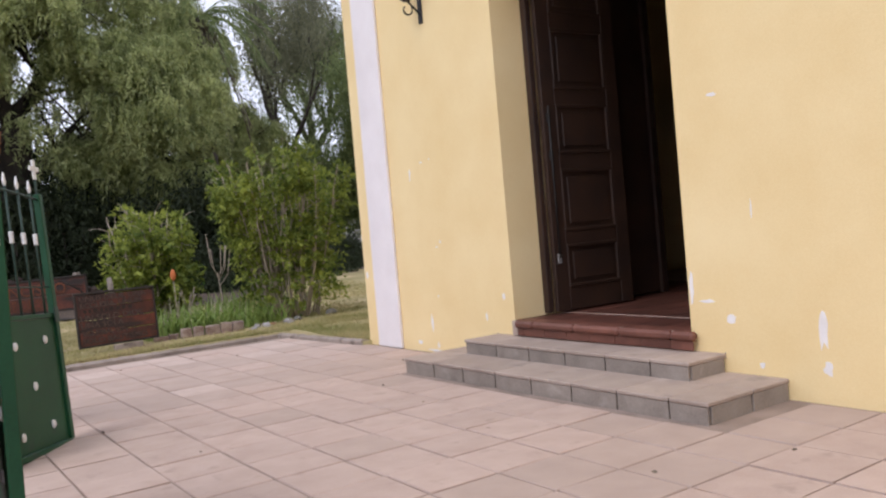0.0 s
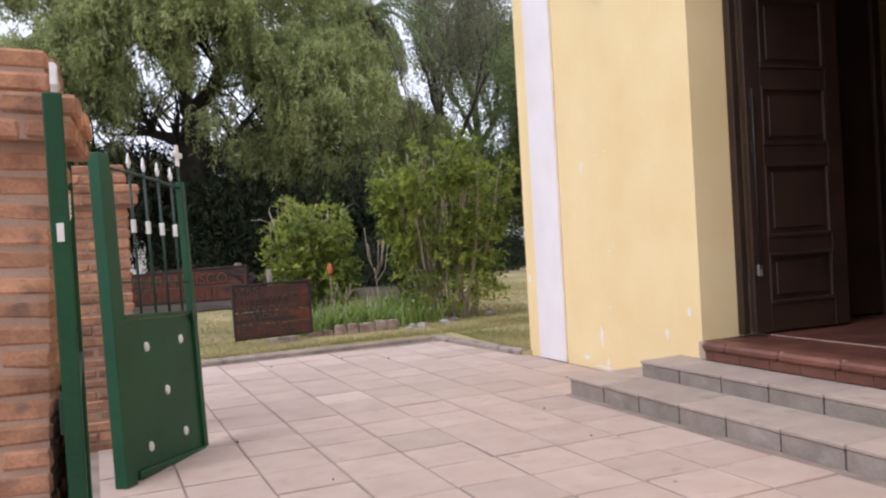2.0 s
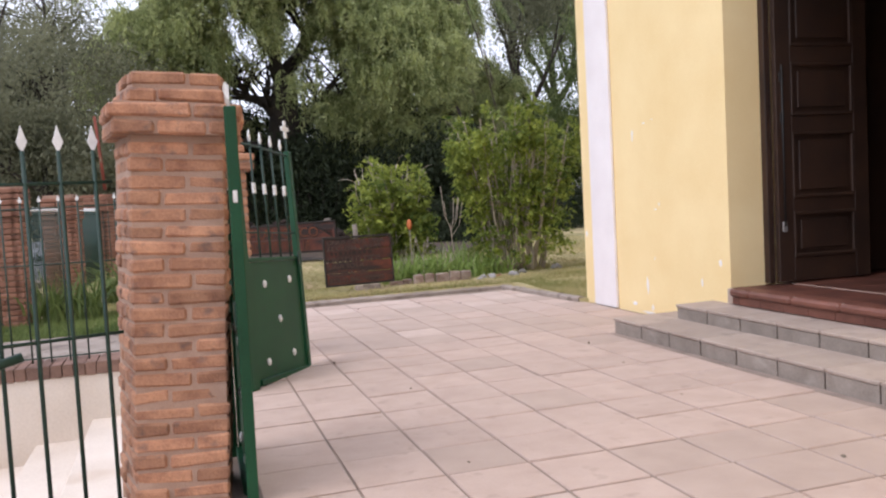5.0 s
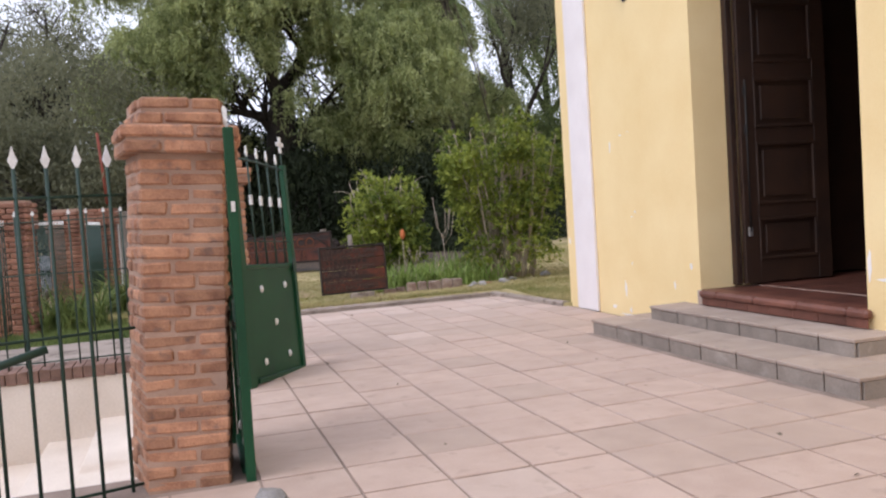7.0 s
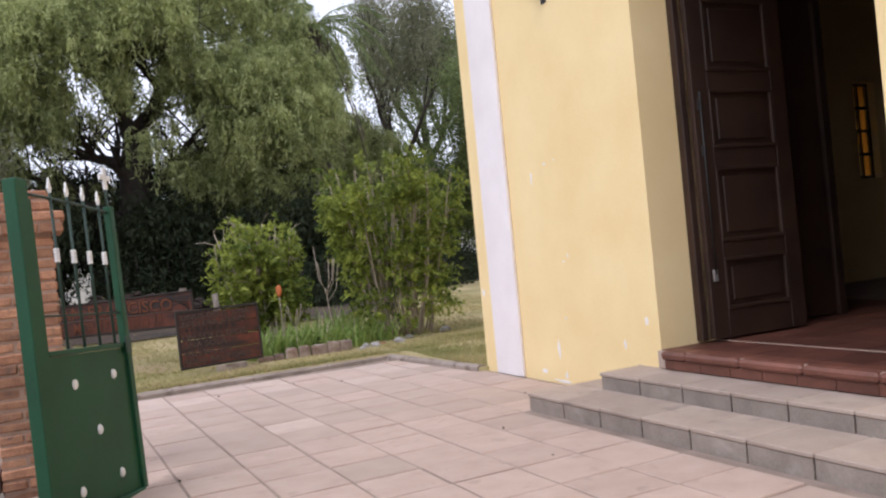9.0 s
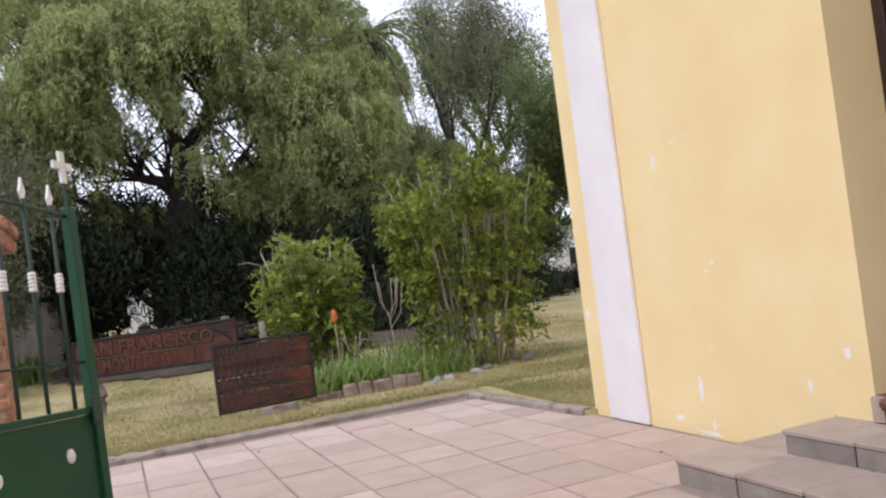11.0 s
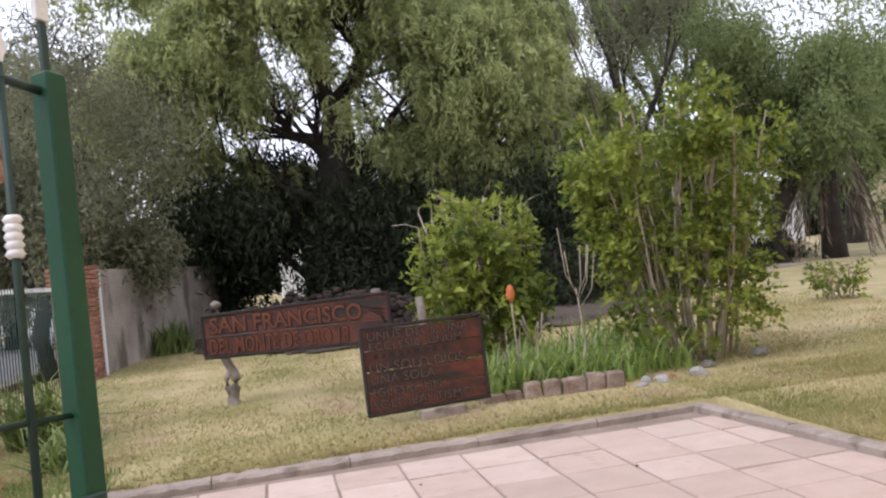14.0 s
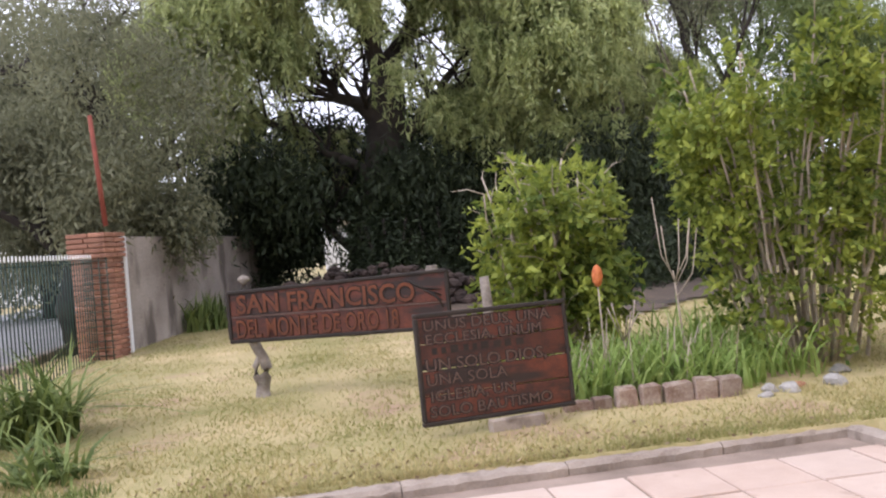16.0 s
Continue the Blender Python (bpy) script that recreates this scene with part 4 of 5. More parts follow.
strap_leaves("dry_stalk_clump", (4.2, 12.6, 0.04), 0.75, 60, 0.62, 0.011, STEMBARK, "dry pale seed stalks among the iris leaves", "plant", 75, 0.45, "bed plants", 0.5)
stake = part("stake", tube(bmesh.new(), [(3.16, 13.2, 0.0), (3.13, 13.2, 0.5), (3.10, 13.2, 0.98)], [0.045, 0.05, 0.04], 7), STUMP)
tagged(stake, "grey weathered wooden stake behind the sign", "stake")

# torch flower
flower = thing("torch_flower", (3.85, 12.59, 0), 0, "orange torch flower on a tall stem", "flower")
part("stem", tube(bmesh.new(), [(0, 0, 0), (0.01, 0, 0.45), (0, 0, 0.86)], [0.008, 0.007, 0.006], 6), STEMBARK, flower)
bm = bmesh.new()
bmesh.ops.create_icosphere(bm, subdivisions=3, radius=1)
for v in bm.verts:
    v.co = Vector((v.co.x * 0.04, v.co.y * 0.04, v.co.z * 0.085 + 0.94)) * 1.0
    v.co.x += 0.008 * noise.noise(v.co * 60)
    v.co.y += 0.008 * noise.noise(v.co * 60 + Vector((5, 0, 0)))
part("bloom", bm, ORANGE, flower)


def build_dead_shrub(place, height, seed, label):
    rk = random.Random(seed)
    root = thing("bare_shrub", place, 0, label, "shrub")
    part("stem", tube(bmesh.new(), [(0, 0, -0.03), (-0.02, 0, height * 0.3), (-0.06, 0, height * 0.62)], [0.010, 0.008, 0.006], 6), STEMBARK, root)
    for k in range(6):
        bm = bmesh.new()
        a = rk.uniform(0, 6.28)
        r = rk.uniform(0.08, 0.22)
        z0 = height * rk.uniform(0.45, 0.62)
        tube(bm, [(-0.05, 0, z0), (-0.05 + r * 0.7 * math.cos(a), r * 0.7 * math.sin(a), z0 + 0.2), (-0.05 + r * math.cos(a), r * math.sin(a), height * rk.uniform(0.85, 1.05))], [0.006, 0.005, 0.006], 5)
        part("branch", bm, STEMBARK, root)


build_dead_shrub((4.75, 13.1, 0), 1.45, 2, "pale leafless shrub with upright knobbly twigs")
build_dead_shrub((4.12, 12.7, 0), 0.7, 5, "dry pale seed stems in the bed")


# ---- shrubs and trees ----
def sprays(nrng, starts, axes, lengths, count):
    """Leaf places and directions along short twigs: pairs of leaves either side of each axis."""
    n = len(starts)
    axes = axes / np.linalg.norm(axes, axis=1, keepdims=True)
    s = np.tile(np.linspace(0.1, 1.0, count), (n, 1)) + nrng.normal(0, 0.04, (n, count))
    c = starts[:, None, :] + axes[:, None, :] * (s * lengths[:, None])[:, :, None]
    c[:, :, 2] -= 0.35 * lengths[:, None] * s ** 2
    out = np.cross(np.repeat(axes[:, None, :], count, 1), nrng.normal(size=(n, count, 3)))
    out /= np.linalg.norm(out, axis=2, keepdims=True) + 1e-9
    ways = out + 0.7 * axes[:, None, :] + np.array([0, 0, -0.25])
    return c.reshape(-1, 3), ways.reshape(-1, 3)


def build_bush(place, stems, height, top, foot, seed, twigs, label, leaf=0.10, bare=0.35, skirt=0.2):
    """A many-stemmed bush, vase-shaped: pale stems fanning out from its foot, leafy twigs above, a ragged outline."""
    rk = random.Random(seed)
    nrng = np.random.default_rng(seed)
    root = thing("garden_bush", place, 0, label, "bush")
    lines = []
    for k in range(stems):
        a, u = rk.uniform(0, 2 * math.pi), math.sqrt(rk.uniform(0.02, 1))
        h = height * rk.uniform(0.70, 1.0) * (1 - 0.10 * u * u)
        dx, dy = math.cos(a), math.sin(a)
        bend = rk.uniform(-0.12, 0.12)
        bm, pts, rad = bmesh.new(), [], []
        for i in range(9):
            q = i / 8
            r = foot * u * 0.8 + (top * u - foot * u * 0.8) * q ** 1.2
            w = bend * math.sin(math.pi * q)
            pts.append(Vector((r * dx - w * dy + rk.gauss(0, 0.015), r * dy + w * dx + rk.gauss(0, 0.015), -0.03 + (h + 0.03) * q)))
            rad.append(0.016 * (1 - 0.72 * q) + 0.003)
        tube(bm, pts, rad, 6)
        lines.append(pts)
        for i in range(3, 9):
            if rk.random() < 0.7:
                q = pts[i] + Vector((dx * rk.uniform(-0.05, 0.25) + rk.gauss(0, 0.12), dy * rk.uniform(-0.05, 0.25) + rk.gauss(0, 0.12), rk.uniform(0.02, 0.22)))
                tube(bm, [pts[i], (pts[i] + q) / 2 + Vector((0, 0, 0.03)), q], [0.006, 0.0045, 0.002], 4)
        part("stem", bm, STEMBARK, root)
    starts, axes, lengths = [], [], []
    tufts = [(rk.randrange(stems), rk.uniform(0, 1) ** 0.6) for _ in range(max(8, twigs // 9))]
    for k in range(twigs):
        if rk.random() < skirt:
            a, u, z = rk.uniform(0, 2 * math.pi), math.sqrt(rk.uniform(0.1, 1)), rk.uniform(0.08, 0.5) * height
            r = (foot * 1.25 + (top - foot) * 0.5 * z / height) * u
            p, d = Vector((r * math.cos(a), r * math.sin(a), z)), Vector((math.cos(a), math.sin(a), 0.35))
        else:
            k_, s_ = rk.choice(tufts)
            pts = lines[k_]
            q = min(0.999, max(bare, bare + (1 - bare) * s_ + rk.gauss(0, 0.035))) * 8
            p = pts[int(q)].lerp(pts[int(q) + 1], q - int(q)) + Vector((rk.gauss(0, 0.075), rk.gauss(0, 0.075), rk.gauss(0, 0.05)))
            d = Vector((p.x, p.y, 0)).normalized() * 0.8 + Vector((0, 0, rk.uniform(0.0, 1.1)))
        starts.append(p)
        axes.append(d + Vector((rk.gauss(0, 0.5), rk.gauss(0, 0.5), rk.gauss(0, 0.25))))
        lengths.append(rk.uniform(0.10, 0.30))
    c, ways = sprays(nrng, np.array(starts), np.array(axes), np.array(lengths), 11)
    c[:, 2] = np.maximum(c[:, 2], 0.04)
    n = len(c)
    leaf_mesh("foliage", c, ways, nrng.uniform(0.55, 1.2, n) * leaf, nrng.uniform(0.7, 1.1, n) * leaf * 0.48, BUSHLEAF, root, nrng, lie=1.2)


build_bush((3.93, 14.0, 0), 24, 2.16, 0.92, 0.42, 21, 1150, "lime green leafy bush with pale stems", 0.10, 0.30, 0.34)
build_bush((5.91, 13.15, 0), 46, 2.92, 1.08, 0.58, 22, 1800, "tall lime green bush of many pale bare stems", 0.095, 0.36, 0.22)
build_bush((10.3, 16.5, 0), 9, 0.75, 0.35, 0.2, 25, 90, "small round green shrub on the lawn", 0.085, 0.1)


def build_tree(name, place, trunk, crown, leaves, leaf, seed, leafmat, label, droop=0.3, depth=3, forks=4, size=0.35, lift=0.2, bark=BARK, spread=0.55, fill=0, hang=0.2):
    """A tree: crooked tapered limbs, leaf clumps at the twigs, and clumps through the crown's ellipsoid (centre, radii)."""
    rk, nrng = random.Random(seed), np.random.default_rng(seed)
    root = thing(name, place, 0, label, "tree")
    bm, ends = bmesh.new(), []
    h, r = trunk
    pts = [Vector((0, 0, -0.2)), Vector((rk.gauss(0, 0.1), rk.gauss(0, 0.1), h * 0.35)), Vector((rk.gauss(0, 0.2), rk.gauss(0, 0.2), h * 0.7)), Vector((rk.gauss(0, 0.25), rk.gauss(0, 0.25), h))]
    tube(bm, pts, [r * 1.35, r, r * 0.85, r * 0.75], 10, cap=False)
    (cx, cy, cz), (rx, ry, rz) = crown
    for k in range(forks):
        a = 2 * math.pi * (k + rk.uniform(0, 0.6)) / forks
        limbs(bm, rk, pts[2 + k % 2], (rx * math.cos(a), ry * math.sin(a), rz * rk.uniform(0.5, 1.2)), 0.62 * (rx + rz) / 2, r * 0.55, depth, spread, ends, lift)
    part("trunk", bm, bark, root)
    ends = np.array(ends)
    g = nrng.normal(size=(fill, 3))
    g /= np.linalg.norm(g, axis=1, keepdims=True) + 1e-9
    g *= nrng.uniform(0.55, 1.0, (fill, 1)) ** 0.5
    shell = g * np.array([rx, ry, rz]) * (1 + 0.12 * np.sin(g[:, :1] * 7 + seed)) + np.array([cx, cy, cz])
    centres = np.vstack([ends, shell]) if fill else ends
    c = clumps(nrng, centres, leaves, size, droop)
    ways = nrng.normal(size=(leaves, 3)) * (1 - hang) + np.array([0, 0, -2.2 * hang])
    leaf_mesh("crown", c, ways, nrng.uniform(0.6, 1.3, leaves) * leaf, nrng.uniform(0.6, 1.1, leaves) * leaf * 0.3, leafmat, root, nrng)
    return root


def build_weeping(place, trunk, boughs, lobes, seed, label, inner=(), strands=9, per=20):
    """A weeping tree: a gnarled trunk with boughs (points, thickness), tassels of hanging leaves on the lobes (centre, radii, tassels)."""
    rk, nrng = random.Random(seed), np.random.default_rng(seed)
    root = thing("pepper_tree", place, 0, label, "tree")
    bm, ends = bmesh.new(), []
    tube(bm, *trunk, 12, cap=False)
    for points, r in boughs:
        n = len(points)
        fine, rad = [], []
        for k in range(n - 1):
            for q in (0, 0.5):
                p = Vector(points[k]).lerp(Vector(points[k + 1]), q)
                fine.append(p + Vector((rk.gauss(0, 0.06), rk.gauss(0, 0.06), rk.gauss(0, 0.05))) * (1 if k or q else 0))
                rad.append(r * (1 - 0.75 * (k + q) / (n - 1)))
        fine.append(Vector(points[-1]))
        rad.append(r * 0.22)
        tube(bm, fine, rad, 8, cap=False)
        for k in range(2, len(fine)):
            way = (fine[k] - fine[k - 1]).normalized()
            for _ in range(4):
                limbs(bm, rk, fine[k], way * 0.6 + Vector((rk.gauss(0, 0.7), rk.gauss(0, 0.7), rk.uniform(-0.15, 0.8))), rk.uniform(0.8, 1.5), max(0.025, rad[k] * 0.4), 2, 0.6, ends, 0.15, 5)
    part("trunk", bm, BARK, root)
    start, length, drift = [], [], []
    for (cx, cy, cz), (rx, ry, rz), n in lobes:
        g = nrng.normal(size=(n, 3))
        g /= np.linalg.norm(g, axis=1, keepdims=True)
        g[:, 2] = np.where(g[:, 2] < -0.5, -g[:, 2], g[:, 2])
        centre = g * nrng.uniform(0.6, 1.08, (n, 1)) * np.array([rx, ry, rz]) + np.array([cx, cy, cz])
        for p in centre:
            out = nrng.normal(size=(strands, 2))
            out /= np.linalg.norm(out, axis=1, keepdims=True)
            size = nrng.uniform(0.12, 0.36)
            at = np.empty((strands, 3))
            at[:, :2] = p[:2] + out * size * nrng.uniform(0.1, 1, (strands, 1))
            at[:, 2] = p[2] + nrng.normal(0, 0.07, strands)
            start.append(at)
            drift.append(out * nrng.uniform(0.05, 0.28, (strands, 1)))
            length.append(nrng.uniform(0.45, 1.25) * nrng.uniform(0.6, 1.15, strands))
    start, drift, length = np.vstack(start), np.vstack(drift), np.concatenate(length)
    m = len(start)
    s = nrng.uniform(0, 1, (m, per))
    c = np.empty((m, per, 3))
    c[:, :, 0] = start[:, 0, None] + drift[:, 0, None] * np.sqrt(s)
    c[:, :, 1] = start[:, 1, None] + drift[:, 1, None] * np.sqrt(s)
    c[:, :, 2] = start[:, 2, None] + 0.25 * length[:, None] * s - 1.25 * length[:, None] * s ** 1.6
    c = c.reshape(-1, 3) + nrng.normal(size=(m * per, 3)) * 0.03
    ways = nrng.normal(size=(m * per, 3)) * 0.7 + np.array([0, 0, -1.0])
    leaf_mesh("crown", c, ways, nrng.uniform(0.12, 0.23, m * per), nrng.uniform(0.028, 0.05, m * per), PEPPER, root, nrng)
    # inner leaves of the same crown, its shade given as a darker colour
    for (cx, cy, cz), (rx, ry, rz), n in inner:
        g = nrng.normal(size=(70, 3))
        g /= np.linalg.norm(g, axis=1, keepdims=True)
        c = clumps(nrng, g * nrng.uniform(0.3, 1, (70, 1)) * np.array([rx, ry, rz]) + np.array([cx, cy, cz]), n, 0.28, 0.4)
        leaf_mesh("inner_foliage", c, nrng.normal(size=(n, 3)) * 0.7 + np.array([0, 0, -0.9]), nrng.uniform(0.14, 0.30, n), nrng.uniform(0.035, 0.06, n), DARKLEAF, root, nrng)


build_weeping((3.0, 24.0, 0.1), ([(-0.25, 0, -0.2), (-0.05, 0, 0.6), (0.1, 0, 1.6), (0.35, 0, 3.0), (0.5, 0, 4.3), (0.55, 0, 5.0)], [0.62, 0.5, 0.44, 0.42, 0.40, 0.30]),
              [([(0.42, 0, 3.5), (0.0, -0.2, 4.05), (-0.5, -0.4, 4.45), (-1.1, -0.6, 4.75), (-1.9, -1.0, 5.4)], 0.20),
               ([(0.5, 0, 4.6), (0.2, -0.2, 5.6), (-0.2, -0.4, 6.3), (-0.6, -0.8, 7.2)], 0.24),
               ([(0.55, 0, 4.8), (0.95, -0.1, 5.6), (1.3, -0.3, 6.5), (2.0, -0.5, 7.4)], 0.24),
               ([(0.35, 0, 3.0), (1.1, -0.3, 3.8), (2.1, -0.6, 4.4), (3.3, -0.8, 5.2)], 0.20),
               ([(0.25, 0, 2.6), (-0.8, -0.3, 3.3), (-2.0, -0.6, 3.9), (-3.4, -0.8, 4.3)], 0.13),
               ([(0.1, 0.1, 1.6), (0.9, 0.5, 2.5), (1.9, 0.9, 3.4)], 0.14),
               ([(-0.05, 0.1, 0.8), (-0.9, 0.3, 1.7), (-1.6, 0.5, 2.7)], 0.12)],
              [((-2.6, -1.2, 5.9), (1.4, 1.2, 0.9), 110), ((-1.3, -1.6, 7.0), (1.6, 1.2, 0.9), 115), ((0.6, -1.5, 7.6), (1.8, 1.2, 0.8), 100), ((-3.8, -1.0, 5.0), (0.9, 0.9, 0.8), 52), ((-2.0, -1.7, 5.1), (0.9, 0.6, 0.4), 20), ((-0.4, -1.8, 6.0), (0.8, 0.5, 0.35), 9), ((1.9, -1.4, 6.3), (0.8, 0.9, 0.7), 34), ((0.7, -1.7, 4.5), (0.5, 0.4, 0.3), 4),
               ((-1.5, 0.4, 8.4), (3.8, 2.0, 1.3), 210), ((2.5, 0.2, 8.3), (3.0, 2.0, 1.5), 190), ((3.4, -1.2, 5.3), (1.4, 1.3, 1.8), 190), ((4.6, -0.6, 5.4), (1.2, 1.2, 2.0), 170), ((2.3, -0.6, 3.8), (1.2, 0.8, 0.8), 60), ((4.2, -0.8, 3.2), (1.3, 0.8, 0.6), 70), ((-2.6, -0.4, 3.9), (1.3, 0.7, 0.3), 26), ((-0.8, 0.6, 3.6), (1.2, 0.6, 0.3), 8), ((-0.4, 2.6, 6.4), (2.4, 0.8, 0.8), 14), ((-0.7, -0.8, 5.0), (1.2, 0.6, 0.6), 5), ((1.0, -0.6, 5.3), (0.8, 0.5, 0.7), 4), ((-3.6, 2.2, 5.2), (1.6, 0.8, 1.2), 26)],
              31, "large weeping pepper tree with a dark gnarled trunk",
              [((-2.7, 1.0, 2.3), (1.8, 1.0, 1.4), 15000), ((1.9, 1.8, 2.3), (1.9, 1.0, 1.4), 15000), ((4.2, 1.4, 2.6), (2.0, 1.2, 1.7), 18000), ((-0.6, 1.6, 2.9), (1.3, 0.8, 0.6), 7000), ((1.0, -1.0, 2.7), (1.5, 0.5, 0.6), 5000), ((4.4, -1.2, 2.6), (1.9, 0.7, 0.9), 9000), ((-2.4, -1.0, 2.9), (1.6, 0.6, 0.6), 6000), ((-1.0, 0.9, 3.8), (1.1, 0.6, 0.35), 3200), ((0.9, 0.9, 4.2), (0.7, 0.5, 0.4), 1800)])
build_weeping((9.0, 27.0, 0.1), ([(0, 0, -0.2), (0.1, 0, 1.4), (0, 0, 2.8)], [0.45, 0.34, 0.26]),
              [([(0, 0, 2.4), (-0.7, -0.2, 3.8), (-1.3, -0.3, 5.4), (-1.5, -0.3, 6.8)], 0.2), ([(0, 0, 2.6), (0.5, 0, 4.2), (0.6, 0, 6.0), (0.4, 0, 7.6)], 0.2), ([(0, 0, 2.2), (0.9, -0.2, 3.4), (1.8, -0.3, 4.6)], 0.14)],
              [((-1.4, 0, 5.4), (1.9, 1.8, 2.6), 220), ((0.1, 0, 7.2), (1.7, 1.8, 1.9), 130), ((1.6, 0, 4.4), (1.6, 1.6, 1.6), 150)], 32, "weeping pepper tree behind the garden",
              [((-1.2, 1.0, 2.8), (2.2, 1.0, 2.0), 13000), ((1.6, 1.2, 2.6), (2.0, 1.0, 1.8), 13000)])
build_tree("shade_tree", (-2.0, 20.0, 0.05), (1.9, 0.14), ((-0.3, 0.6, 4.1), (2.6, 1.9, 1.75)), 56000, 0.14, 33, GREYLEAF, "grey-green feathery street tree behind the plaster wall", 0.22, 2, 5, 0.24, 0.25, fill=150, hang=0.3)
build_tree("shade_tree", (-5.6, 31.0, 0.1), (2.4, 0.28), ((0, 0, 5.1), (5.0, 3.0, 4.1)), 78000, 0.24, 34, GREYLEAF, "grey-green tree beyond the garden wall", 0.4, 2, 5, 0.42, 0.25, fill=190, hang=0.3)
build_tree("airy_tree", (12.6, 27.6, 0.1), (6.0, 0.19), ((0, 0, 8.8), (2.6, 2.0, 5.4)), 11000, 0.13, 35, GREYLEAF, "tall thin-crowned tree with upright bare limbs", 0.2, 3, 4, 0.26, 0.6, BARK, 0.42, fill=0, hang=0.2)
build_tree("airy_tree", (15.8, 32.0, 0.1), (7.0, 0.24), ((0, 0, 9.6), (3.6, 2.4, 6.4)), 30000, 0.17, 44, GREYLEAF, "tall thin-crowned tree beyond the lawn", 0.3, 3, 5, 0.45, 0.55, BARK, 0.45, fill=0, hang=0.2)
build_tree("shade_tree", (16.1, 26.2, 0.1), (3.6, 0.30), ((1.2, 0.6, 6.8), (4.0, 2.6, 2.7)), 62000, 0.17, 36, FARLEAF, "leafy green tree with a dark leaning trunk", 0.25, 2, 6, 0.28, 0.4, fill=100, hang=0.3)
build_tree("shade_tree", (12.2, 29.0, 0.1), (2.0, 0.3), ((0, 0, 3.8), (3.2, 3.0, 2.2)), 30000, 0.2, 37, FARLEAF, "leafy green tree behind the bush", 0.3, 2, 6, 0.30, 0.3, fill=80, hang=0.3)
build_tree("shade_tree", (14.6, 28.5, 0.1), (2.4, 0.30), ((0, 0, 5.6), (2.8, 2.4, 2.0)), 42000, 0.17, 39, FARLEAF, "leafy green tree behind the palm", 0.3, 2, 6, 0.28, 0.3, fill=90, hang=0.35)
build_tree("shade_tree", (9.8, 33.0, 0.1), (2.4, 0.26), ((0, 0, 4.8), (3.4, 2.4, 2.4)), 30000, 0.2, 41, GREYLEAF, "grey-green tree behind the pepper trees", 0.3, 2, 6, 0.32, 0.3, fill=80, hang=0.3)
build_tree("bare_tree", (-2.6, 27.5, 0.1), (4.6, 0.34), ((0, 0, 8.2), (4.2, 2.5, 3.0)), 14000, 0.15, 43, GREYLEAF, "tall dark tree with crooked thinly leaved limbs", 0.2, 3, 7, 0.28, 0.15, BARK, 0.6, fill=0, hang=0.3)
build_tree("shade_tree", (24, 33.0, 0.1), (3.0, 0.34), ((0, 0, 6.0), (5.0, 4.0, 5.0)), 30000, 0.30, 38, FARLEAF, "broad green tree beyond the lawn", 0.3, 2, 6, 0.34, 0.3, fill=100, hang=0.3)


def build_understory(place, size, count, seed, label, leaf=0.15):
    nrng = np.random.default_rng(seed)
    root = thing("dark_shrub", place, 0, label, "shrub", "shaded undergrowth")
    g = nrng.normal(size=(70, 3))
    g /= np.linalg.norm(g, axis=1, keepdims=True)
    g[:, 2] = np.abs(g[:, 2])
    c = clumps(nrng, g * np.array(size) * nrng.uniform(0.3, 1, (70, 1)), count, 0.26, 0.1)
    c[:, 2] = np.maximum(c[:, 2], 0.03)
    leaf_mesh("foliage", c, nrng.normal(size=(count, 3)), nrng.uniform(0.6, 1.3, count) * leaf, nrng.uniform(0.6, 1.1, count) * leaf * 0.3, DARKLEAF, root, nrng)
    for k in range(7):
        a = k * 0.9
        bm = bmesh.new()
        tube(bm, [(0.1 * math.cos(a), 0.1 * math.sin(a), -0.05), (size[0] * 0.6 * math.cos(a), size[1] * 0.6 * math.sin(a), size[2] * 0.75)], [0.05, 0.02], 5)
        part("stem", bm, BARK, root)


# undergrowth with shade in its leaf colour; the last stands for a low mound
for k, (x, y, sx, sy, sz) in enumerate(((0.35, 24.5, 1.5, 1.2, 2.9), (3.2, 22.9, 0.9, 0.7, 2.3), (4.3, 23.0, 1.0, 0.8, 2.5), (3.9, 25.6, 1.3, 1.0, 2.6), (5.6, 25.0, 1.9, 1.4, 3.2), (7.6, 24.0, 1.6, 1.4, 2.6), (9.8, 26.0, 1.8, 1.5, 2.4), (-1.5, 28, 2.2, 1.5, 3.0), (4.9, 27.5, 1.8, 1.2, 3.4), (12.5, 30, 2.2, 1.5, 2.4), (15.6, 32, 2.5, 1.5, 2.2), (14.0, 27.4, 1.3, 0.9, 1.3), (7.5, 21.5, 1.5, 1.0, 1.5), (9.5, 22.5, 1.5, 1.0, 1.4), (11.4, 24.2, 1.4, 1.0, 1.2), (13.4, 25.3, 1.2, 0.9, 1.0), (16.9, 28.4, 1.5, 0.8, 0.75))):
    build_understory((x, y, 0.1), (sx, sy, sz), 13000, 60 + k, "dark shrub under the trees, shade in its leaf colour")

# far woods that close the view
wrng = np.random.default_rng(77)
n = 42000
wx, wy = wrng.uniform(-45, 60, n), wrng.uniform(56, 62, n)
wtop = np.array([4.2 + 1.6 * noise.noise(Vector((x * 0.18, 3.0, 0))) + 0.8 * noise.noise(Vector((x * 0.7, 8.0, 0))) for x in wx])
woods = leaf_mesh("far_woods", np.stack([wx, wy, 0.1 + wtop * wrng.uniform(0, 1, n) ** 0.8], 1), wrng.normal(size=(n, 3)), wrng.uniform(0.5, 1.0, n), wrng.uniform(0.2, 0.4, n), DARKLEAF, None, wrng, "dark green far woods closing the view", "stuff")
